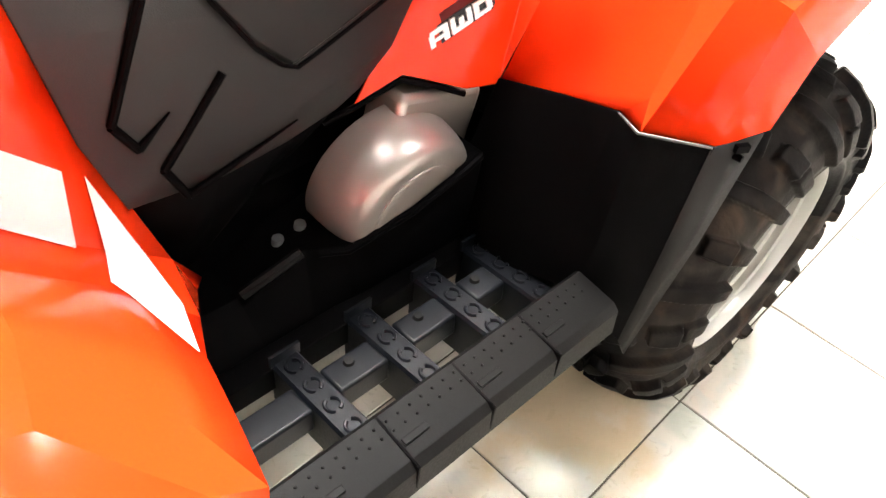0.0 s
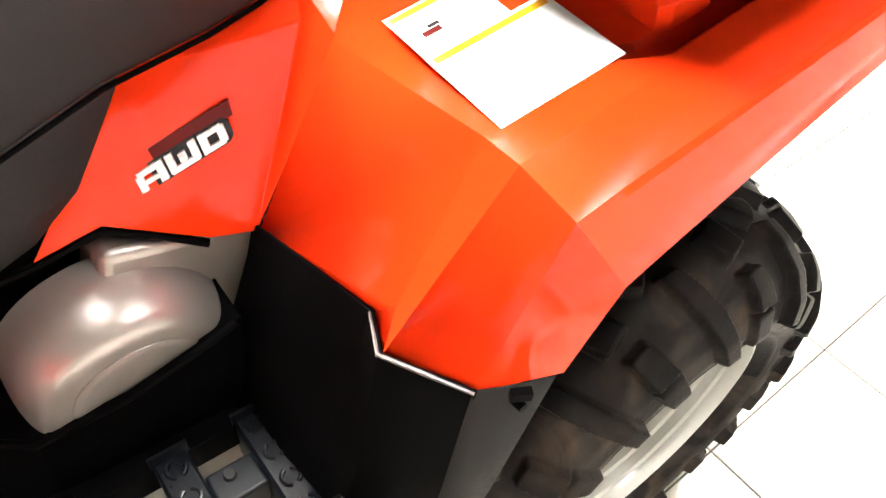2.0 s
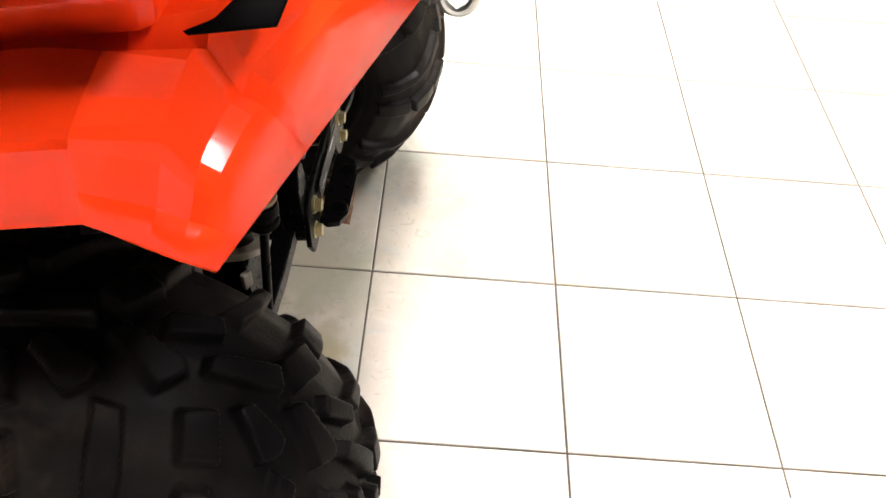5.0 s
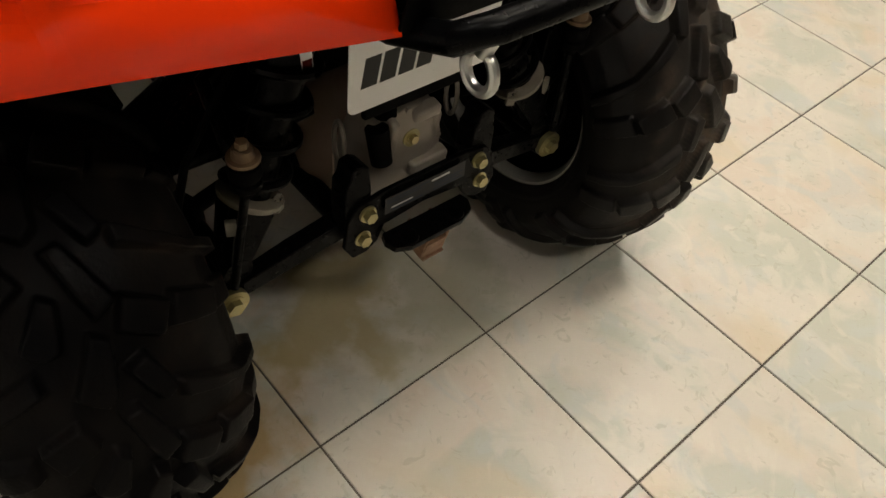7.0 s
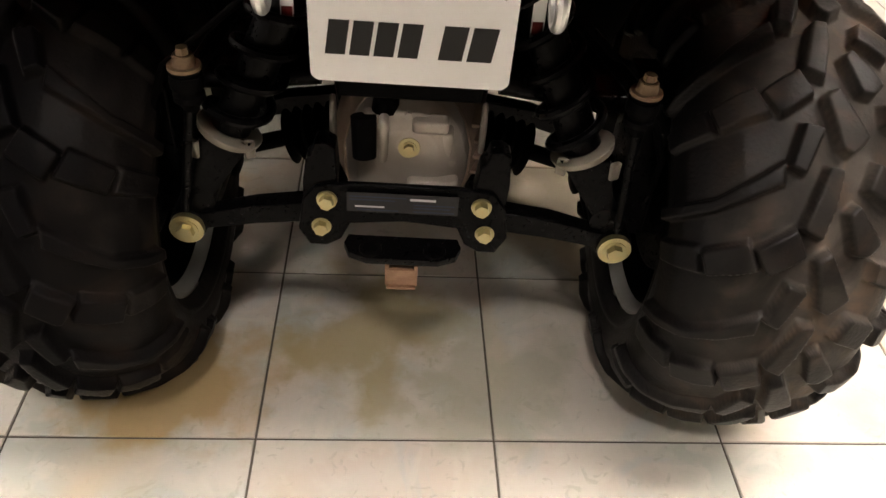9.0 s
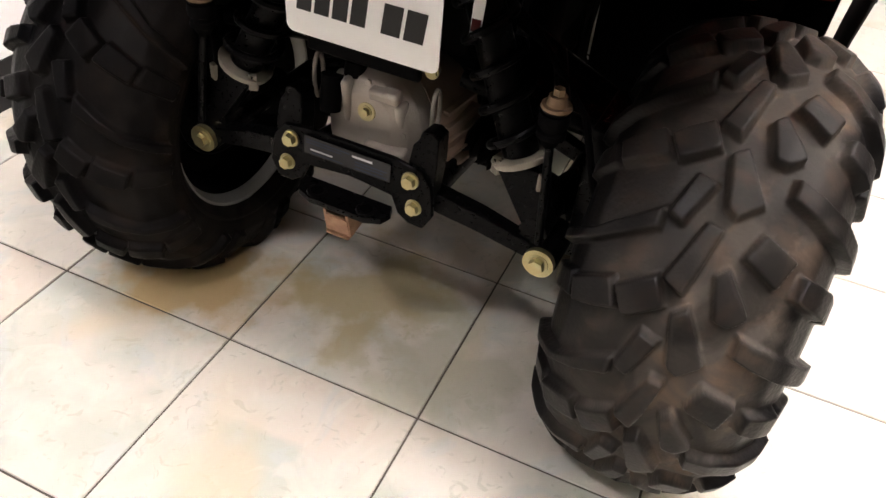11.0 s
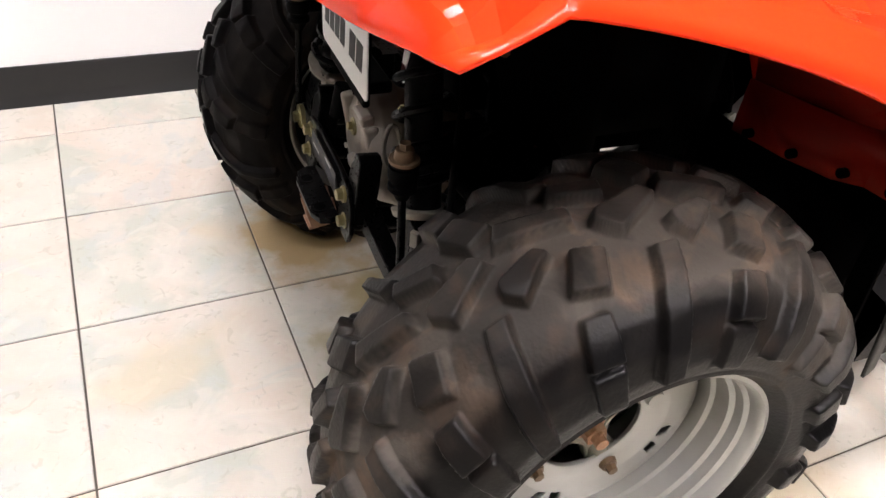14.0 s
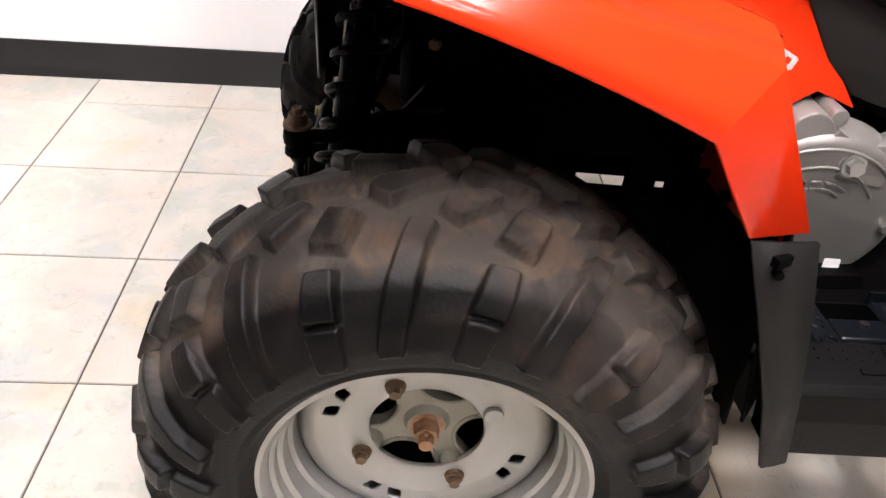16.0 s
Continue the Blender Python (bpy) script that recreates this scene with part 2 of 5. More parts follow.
def hexnut(bm, p, way, r, h, mat_index=0):
    p, way = Vector(p), Vector(way).normalized()
    rod(bm, p, p + way * h * 0.28, r * 1.35, r * 1.3, 20, mat_index)
    rod(bm, p + way * h * 0.28, p + way * h, r, r * 0.93, 6, mat_index)


def sweep(bm, points, r, seg=10, closed=False, mat_index=0):
    """A round tube along points."""
    pts = [Vector(p) for p in points]
    n = len(pts)
    rings, x = [], None
    for i, p in enumerate(pts):
        if closed:
            d = pts[(i + 1) % n] - pts[i - 1]
        else:
            d = pts[min(i + 1, n - 1)] - pts[max(i - 1, 0)]
        d.normalize()
        x = d.orthogonal().normalized() if x is None else (x - d * x.dot(d)).normalized()
        y = d.cross(x)
        rad = r[i] if isinstance(r, (list, tuple)) else r
        rings.append([bm.verts.new(p + (x * math.cos(2 * math.pi * k / seg) + y * math.sin(2 * math.pi * k / seg)) * rad) for k in range(seg)])
    for i in range(n if closed else n - 1):
        a, b = rings[i], rings[(i + 1) % n]
        for k in range(seg):
            bm.faces.new([a[k], a[(k + 1) % seg], b[(k + 1) % seg], b[k]]).material_index = mat_index
    if not closed:
        bm.faces.new(rings[0][::-1]).material_index = mat_index
        bm.faces.new(rings[-1]).material_index = mat_index


def spin(bm, profile, seg=64, closed=True, axis="X", mat_index=0):
    """Turns a profile of (along, radius) round an axis through the origin."""
    rings = []
    for k in range(seg):
        a = 2 * math.pi * k / seg
        ring = []
        for u, r in profile:
            ring.append(bm.verts.new((u, r * math.cos(a), r * math.sin(a)) if axis == "X" else (r * math.cos(a), r * math.sin(a), u)))
        rings.append(ring)
    n = len(profile)
    for k in range(seg):
        a, b = rings[k], rings[(k + 1) % seg]
        for i in range(n if closed else n - 1):
            bm.faces.new([a[i], a[(i + 1) % n], b[(i + 1) % n], b[i]]).material_index = mat_index


def loft(bm, rows, mat_index=0):
    """Quads between rows of equally many points."""
    vs = [[bm.verts.new(p) for p in row] for row in rows]
    for a, b in zip(vs, vs[1:]):
        for i in range(len(a) - 1):
            bm.faces.new([a[i], a[i + 1], b[i + 1], b[i]]).material_index = mat_index
    return vs


def slab(bm, outline, depth, m=None, mat_index=0):
    """An outline in its own xy plane made depth thick towards -z, laid by m."""
    m = m or Matrix.Identity(4)
    top = [bm.verts.new(m @ Vector((x, y, 0))) for x, y in outline]
    low = [bm.verts.new(m @ Vector((x, y, -depth))) for x, y in outline]
    n = len(outline)
    fs = [bm.faces.new(top), bm.faces.new(low[::-1])]
    fs += [bm.faces.new([top[i], low[i], low[(i + 1) % n], top[(i + 1) % n]]) for i in range(n)]
    for f in fs:
        f.material_index = mat_index


def rounded(w, h, r, seg=5):
    """A rounded rectangle round the origin."""
    out = []
    for cx, cy, a0 in ((w / 2 - r, h / 2 - r, 0), (-w / 2 + r, h / 2 - r, 90), (-w / 2 + r, -h / 2 + r, 180), (w / 2 - r, -h / 2 + r, 270)):
        for k in range(seg + 1):
            a = radians(a0 + 90 * k / seg)
            out.append((cx + r * math.cos(a), cy + r * math.sin(a)))
    return out


def plane_pose(origin, right, up):
    """A pose whose x runs along right and whose y lies towards up."""
    x = Vector(right).normalized()
    z = x.cross(Vector(up)).normalized()
    y = z.cross(x)
    return Matrix.Translation(origin) @ Matrix((x, y, z)).transposed().to_4x4()


def grid_box(name, lo, hi, mat, label="", category="", kind="structure", bevel=0.0):
    bm = bmesh.new()
    c, s = [(a + b) / 2 for a, b in zip(lo, hi)], [b - a for a, b in zip(lo, hi)]
    box(bm, c, s)
    ob = new(name, finish(bm, name, mat, smooth=False))
    ob.matrix_basis = GRID
    if bevel:
        bv = ob.modifiers.new("rounding", "BEVEL")
        bv.width, bv.segments = bevel, 3
    return tagged(ob, label, category, "", kind)


ROOM_W, ROOM_X, ROOM_Y0, ROOM_Y1, ROOM_Z = -6.0, 6.5, -6.5, 7.0, 3.0
floor = grid_box("floor", (ROOM_W - 0.1, ROOM_Y0 - 0.1, -0.12), (ROOM_X + 0.1, ROOM_Y1 + 0.1, -0.0025), GROUT, "cream glazed ceramic tile floor with dark joints", "floor")
grid_box("partition", (WALL_X - 0.12, ROOM_Y0, 0.0), (WALL_X, ROOM_Y1, 1.0), WALLPAINT, "low white painted partition wall beside the vehicle", "wall")
grid_box("wall_west", (ROOM_W - 0.12, ROOM_Y0 - 0.1, 0.0), (ROOM_W, ROOM_Y1 + 0.1, ROOM_Z), FARWALL, "plain grey painted wall", "wall")
grid_box("wall_east", (ROOM_X, ROOM_Y0 - 0.1, 0.0), (ROOM_X + 0.12, ROOM_Y1 + 0.1, ROOM_Z), FARWALL, "plain grey painted wall", "wall")
grid_box("wall_south", (ROOM_W, ROOM_Y0 - 0.12, 0.0), (ROOM_X, ROOM_Y0, ROOM_Z), FARWALL, "plain grey painted wall", "wall")
grid_box("wall_north", (ROOM_W, ROOM_Y1, 0.0), (ROOM_X, ROOM_Y1 + 0.12, ROOM_Z), FARWALL, "plain grey painted wall", "wall")
grid_box("ceiling", (ROOM_W - 0.12, ROOM_Y0 - 0.12, ROOM_Z), (ROOM_X + 0.12, ROOM_Y1 + 0.12, ROOM_Z + 0.1), CEILING, "grey ceiling with recessed light panels", "ceiling")

bm = bmesh.new()
prof = [(0.0, 0.0), (0.016, 0.0), (0.015, 0.004), (0.009, 0.014), (0.006, 0.03), (0.006, 0.094), (0.004, 0.098), (0.0, 0.098)]
loft(bm, [[(WALL_X + 0.001 + u, y, z) for u, z in prof] for y in (ROOM_Y0, ROOM_Y1)])
skirting = new("baseboard", finish(bm, "baseboard", BASEBOARD))
skirting.matrix_basis = GRID
tagged(skirting, "black vinyl cove baseboard along the white wall", "baseboard", "", "structure")


def ceiling_light(m, diffuser):
    lamp = thing("ceiling_light", "recessed square white ceiling lamp or added fill light, switched on", "ceiling light", "ceiling lights")
    bm = bmesh.new()
    for cx, cy, sx, sy in ((0, 0.225, 0.48, 0.03), (0, -0.225, 0.48, 0.03), (0.225, 0, 0.03, 0.42), (-0.225, 0, 0.03, 0.42)):
        box(bm, (cx, cy, -0.008), (sx, sy, 0.016))
    part("frame", bm, CEILING, lamp, smooth=False)
    bm = bmesh.new()
    box(bm, (0, 0, -0.004), (0.418, 0.418, 0.006))
    part("diffuser", bm, diffuser, lamp, "glowing white diffuser", smooth=False)
    lamp.matrix_basis = m
    return lamp


LIGHTS = [(1.62, -0.43), (1.62, 0.88), (0.52, -0.43), (0.52, 0.88), (2.75, 0.88)]
# unseen lamps added as fill; the first also makes a fender highlight
FILL_LIGHTS = [(-0.86, -0.40), (0.05, 0.90), (-0.15, -1.85), (1.25, -1.85)]
first_lamp = ceiling_light(pose(*LIGHTS[0], ROOM_Z, 0, 0, 2), LAMP)
for lx, ly in LIGHTS[1:]:
    copy_thing(first_lamp, pose(lx, ly, ROOM_Z, 0, 0, 2))
SMALL = Matrix.Diagonal((0.66, 0.80, 1.0, 1.0))
for places, shade in ((FILL_LIGHTS[:2], LAMP_FAINT), (FILL_LIGHTS[2:], LAMP_FILL)):
    fill_lamp = ceiling_light(pose(*places[0], ROOM_Z, 0, 0, 2) @ SMALL, shade)
    for lx, ly in places[1:]:
        copy_thing(fill_lamp, pose(lx, ly, ROOM_Z, 0, 0, 2) @ SMALL)



# ---------------------------------------------------------------- the quad bike
atv = thing("quad_bike", "red and black quad bike with dusty knobbly tyres on tiles", "quad bike")
HUB_Y, HUB_Z, TRACK = 0.024, 0.282, 0.424

# tyre section: half profile of (across, radius), from the crown to the bead
HALF = [(0.0, 0.2900), (0.045, 0.2865), (0.080, 0.2755), (0.106, 0.258), (0.1225, 0.235), (0.129, 0.211), (0.126, 0.192), (0.118, 0.177), (0.108, 0.168)]
_arc = [0.0]
for (x0, r0), (x1, r1) in zip(HALF, HALF[1:]):
    _arc.append(_arc[-1] + math.hypot(x1 - x0, r1 - r0))


_fine = np.linspace(0.0, _arc[-1], 400)
_fx, _fr = np.interp(_fine, _arc, [p[0] for p in HALF]), np.interp(_fine, _arc, [p[1] for p in HALF])
for _ in range(60):  # round the section off
    _fx[1:-1], _fr[1:-1] = (_fx[:-2] + 2 * _fx[1:-1] + _fx[2:]) / 4, (_fr[:-2] + 2 * _fr[1:-1] + _fr[2:]) / 4
_tx, _tr = np.gradient(_fx), np.gradient(_fr)
_tn = np.hypot(_tx, _tr)
_nx, _nr = -_tr / _tn, _tx / _tn
AROUND = 2 * math.pi * 0.290


PITCH = 0.1595
# outlines of the tread blocks within one pitch: (round the tyre, across from the crown), with their height
BLOCKS = (
    (0.0150, ((0.592, -0.025), (0.531, -0.004), (0.533, 0.011), (0.602, -0.003))),
    (0.0150, ((0.673, 0.006), (0.622, -0.006), (0.611, 0.006), (0.661, 0.038), (0.679, 0.018))),
    (0.0145, ((0.615, 0.031), (0.575, 0.018), (0.565, 0.029), (0.603, 0.058), (0.617, 0.045))),
    (0.0140, ((0.552, 0.036), (0.524, 0.046), (0.538, 0.082), (0.570, 0.072))),
    (0.0150, ((0.692, -0.042), (0.648, -0.028), (0.654, -0.007), (0.699, -0.026))),
    (0.0145, ((0.615, -0.065), (0.591, -0.030), (0.619, -0.015), (0.641, -0.048))),
    (0.0140, ((0.627, -0.113), (0.609, -0.071), (0.638, -0.057), (0.654, -0.104))),
    (0.0085, ((0.634, -0.168), (0.624, -0.118), (0.654, -0.110), (0.664, -0.164))),
    (0.0130, ((0.744, -0.168), (0.727, -0.117), (0.686, -0.051), (0.710, -0.038), (0.742, -0.096), (0.764, -0.164))),
    (0.0140, ((0.574, 0.092), (0.548, 0.095), (0.553, 0.134), (0.588, 0.131))),
    (0.0090, ((0.590, 0.136), (0.554, 0.139), (0.564, 0.174), (0.597, 0.171))),
    (0.0135, ((0.645, 0.053), (0.621, 0.062), (0.634, 0.112), (0.652, 0.166), (0.682, 0.166), (0.664, 0.104))))


def lug_height(c, s):
    """Height of the tread over the carcass, c metres round the tyre and s metres from the crown."""
    # six pitches over the upper half, five longer ones below
    c = np.mod(c, AROUND)
    top = 6 * PITCH
    phase = np.where(c < top, c, top + (c - top) * 5 * PITCH / (AROUND - top))
    h = np.zeros_like(c)
    for tall, outline in BLOCKS:
        mc = sum(p[0] for p in outline) / len(outline)
        ms = sum(p[1] for p in outline) / len(outline)
        u = np.mod(phase - mc + PITCH / 2, PITCH) - PITCH / 2
        v = s - ms
        # a concave side is bridged by bending the block along its length
        d = np.full_like(c, -1.0)
        pts = [(p[0] - mc, p[1] - ms) for p in outline]
        if len(pts) == 6:
            lo, mid, hi = (sorted(pts, key=lambda p: p[1])[k:k + 2] for k in (0, 2, 4))
            ends = [((a[0] + b[0]) / 2, (a[1] + b[1]) / 2, abs(a[0] - b[0]) / 2) for a, b in (lo, mid, hi)]
            centre = np.interp(v, [e[1] for e in ends], [e[0] for e in ends])
            half = np.interp(v, [e[1] for e in ends], [e[2] for e in ends])
            d = np.maximum(np.abs(u - centre) - half * 0.9, np.maximum(ends[0][1] - v, v - ends[2][1]))
        else:
            area = sum(a[0] * b[1] - b[0] * a[1] for a, b in zip(pts, pts[1:] + pts[:1]))
            turn = 1.0 if area > 0 else -1.0
            total = np.zeros_like(c)
            for (ax, ay), (bx, by) in zip(pts, pts[1:] + pts[:1]):
                ln = math.hypot(bx - ax, by - ay)
                e = turn * ((u - ax) * (by - ay) - (v - ay) * (bx - ax)) / ln
                total += np.exp(np.clip(e * 900.0, -40, 40))
            d = np.log(total) / 900.0
        k = np.clip((0.0030 - d) / 0.0046, 0, 1)
        h = np.maximum(h, tall * k * k * (3 - 2 * k))
    return h


def tyre_material():
    m = material("tyre_rubber", (0.0016, 0.0016, 0.0020), 0.36, spec=0.08, other=(0.0036, 0.0032, 0.003), scale=16, fine=220, bump=0.25, mix=0.7)
    nt = m.node_tree
    b = nt.nodes["Principled BSDF"]
    rubber = b.inputs["Base Color"].links[0].from_socket
    rough = b.inputs["Roughness"].links[0].from_socket
    tc = nt.nodes.new("ShaderNodeTexCoord")
    blot = nt.nodes.new("ShaderNodeTexNoise")
    blot.inputs["Scale"].default_value, blot.inputs["Detail"].default_value, blot.inputs["Distortion"].default_value = 13.0, 8, 1.1
    nt.links.new(tc.outputs["Object"], blot.inputs["Vector"])
    spread = nt.nodes.new("ShaderNodeMapRange")
    spread.inputs[1].default_value, spread.inputs[2].default_value, spread.inputs[3].default_value, spread.inputs[4].default_value = 0.42, 0.62, 0.36, 1.15
    nt.links.new(blot.outputs["Fac"], spread.inputs[0])
    mask = nt.nodes.new("ShaderNodeAttribute")
    mask.attribute_name = "dust_shade"
    amount = nt.nodes.new("ShaderNodeMath")
    amount.operation = "MULTIPLY"
    nt.links.new(mask.outputs["Fac"], amount.inputs[0])
    nt.links.new(spread.outputs[0], amount.inputs[1])
    mx = nt.nodes.new("ShaderNodeMix")
    mx.data_type = "RGBA"
    earth = nt.nodes.new("ShaderNodeMix")
    earth.data_type = "RGBA"
    earth.inputs[6].default_value, earth.inputs[7].default_value = (0.058, 0.049, 0.041, 1), (0.094, 0.066, 0.048, 1)
    clod = nt.nodes.new("ShaderNodeTexNoise")
    clod.inputs["Scale"].default_value, clod.inputs["Detail"].default_value, clod.inputs["Distortion"].default_value = 22.0, 7, 0.8
    nt.links.new(tc.outputs["Object"], clod.inputs["Vector"])
    brown = nt.nodes.new("ShaderNodeMapRange")
    brown.inputs[1].default_value, brown.inputs[2].default_value = 0.50, 0.64
    nt.links.new(clod.outputs["Fac"], brown.inputs[0])
    nt.links.new(brown.outputs[0], earth.inputs[0])
    nt.links.new(earth.outputs[2], mx.inputs[7])
    nt.links.new(amount.outputs[0], mx.inputs[0])
    nt.links.new(rubber, mx.inputs[6])
    nt.links.new(mx.outputs[2], b.inputs["Base Color"])
    dull = nt.nodes.new("ShaderNodeMath")
    dull.operation, dull.inputs[1].default_value = "MULTIPLY_ADD", 0.35
    nt.links.new(amount.outputs[0], dull.inputs[0])
    nt.links.new(rough, dull.inputs[2])
    nt.links.new(dull.outputs[0], b.inputs["Roughness"])
    sheen = nt.nodes.new("ShaderNodeAttribute")
    sheen.attribute_name = "sheen"
    nt.links.new(sheen.outputs["Fac"], b.inputs["Specular IOR Level"])
    return m


RUBBER = tyre_material()


def build_tyre(turn, way, dirt, hub_z, side_dirt, swell, sheen):
    """One skin with the tread blocks raised out of it."""
    na, ns = 900, 100
    half = np.concatenate([np.linspace(0, 0.172, ns - 12), np.linspace(0.178, _arc[-1], 12)])
    sec = np.concatenate([-half[:0:-1], half])
    ang = np.arange(na) / na * 2 * math.pi
    A, S = np.meshgrid(ang, sec, indexing="ij")
    H = lug_height(way * (A - turn) * 0.290, S)
    a = np.abs(S)
    X = np.sign(S) * (np.interp(a, _fine, _fx) + np.interp(a, _fine, _nx) * H)
    R = (np.interp(a, _fine, _fr) + np.interp(a, _fine, _nr) * H)
    R *= 1 + swell * np.clip((R - 0.18) / 0.08, 0, 1)
    ridge = np.exp(-((a - 0.196) / 0.003) ** 2) * 0.004
    X += np.sign(S) * ridge
    Y, Z = R * np.cos(A), R * np.sin(A)
    squash = np.clip((-Z - 0.225) / 0.05, 0, 1)
    X = X * (1 + 0.06 * squash * (a > 0.06))
    Z = np.maximum(Z, -hub_z)
    co = np.stack([X, Y, Z], axis=-1).reshape(-1, 3)
    m = len(sec)
    i, j = np.meshgrid(np.arange(na), np.arange(m - 1), indexing="ij")
    i1 = (i + 1) % na
    faces = np.stack([i * m + j, i * m + j + 1, i1 * m + j + 1, i1 * m + j], axis=-1).reshape(-1, 4)
    lug = np.clip((H - 0.0055) / 0.0055, 0, 1)
    worn = np.clip((a - 0.075) / 0.045, 0, 1)
    settled = 0.5 + 0.5 * np.exp(-((A - 1.25) / 0.75) ** 2)
    worn = worn * (1 - 0.55 * np.exp(-((A - 0.85) / 0.45) ** 2))
    # settled dust; thinned on the inner half to stand in for shade
    dust_shade = (1 - (0.70 - 0.30 * (settled - 0.5)) * lug) * (1 - worn * worn * (3 - 2 * worn)) * dirt * settled * 1.1 * (0.3 + 0.7 * np.clip((S + 0.09) / 0.12, 0, 1)) + 0.01
    # side dust fades over one upper quarter, imitating shade under the left fender
    side_shade = 0.08 + 0.92 * np.clip((A - 0.8) / 0.8, 0, 1)
    dust_shade += side_dirt * (side_shade * np.clip((S - 0.05) / 0.05, 0, 1) + 0.4 * np.clip((-S - 0.03) / 0.05, 0, 1)) * (1 - 0.55 * lug)
    me = bpy.data.meshes.new("tyre")
    me.from_pydata(co.tolist(), [], faces.tolist())
    me.materials.append(RUBBER)
    layer = me.attributes.new("dust_shade", "FLOAT", "POINT")
    layer.data.foreach_set("value", dust_shade.reshape(-1).astype(np.float32))
    me.attributes.new("sheen", "FLOAT", "POINT").data.foreach_set("value", np.full(len(co), sheen, dtype=np.float32))
    me.shade_smooth()
    me.update()
    return me


def build_rim():
    bm = bmesh.new()
    barrel = [(0.104, 0.171), (0.109, 0.169), (0.110, 0.164), (0.104, 0.1595), (0.092, 0.158), (0.088, 0.1535), (0.076, 0.1525), (0.072, 0.1475), (0.051, 0.146), (0.047, 0.1415), (0.036, 0.141), (-0.02, 0.137),
              (-0.055, 0.146), (-0.086, 0.157), (-0.099, 0.159), (-0.105, 0.164), (-0.105, 0.169), (-0.101, 0.171),
              (-0.096, 0.163), (-0.082, 0.160), (-0.055, 0.150), (-0.02, 0.141), (0.036, 0.145), (0.052, 0.151), (0.072, 0.154), (0.084, 0.161), (0.096, 0.163)]
    spin(bm, barrel, 96)
    return bm


def build_disc():
    """The pressed wheel disc, with four windows round the hub and pairs of slots."""
    bm = bmesh.new()
    rings = [(0.142, 0.034), (0.134, 0.046), (0.126, 0.051), (0.118, 0.0505)] + [(0.117 - 0.001 * k, 0.0504 - 0.00007 * k) for k in range(22)] + \
            [(0.090, 0.047), (0.078, 0.045), (0.067, 0.044), (0.063, 0.041), (0.062, 0.036)]
    seg = 480
    vs = [[bm.verts.new((x, r * math.cos(2 * math.pi * k / seg), r * math.sin(2 * math.pi * k / seg))) for k in range(seg)] for r, x in rings]
    for i in range(len(rings) - 1):
        rm = (rings[i][0] + rings[i + 1][0]) / 2
        for k in range(seg):
            deg = 360 * (k + 0.5) / seg
            slot = abs(((deg - 65 + 45) % 90) - 45)
            across, along = (rm - 0.1065) / 0.0078, radians(slot - 7.6 - 160.0 * (rm - 0.1065)) * rm / 0.0082
            if across ** 4 + along ** 4 < 1.0:
                continue
            bm.faces.new([vs[i][k], vs[i][(k + 1) % seg], vs[i + 1][(k + 1) % seg], vs[i + 1][k]])
    return bm


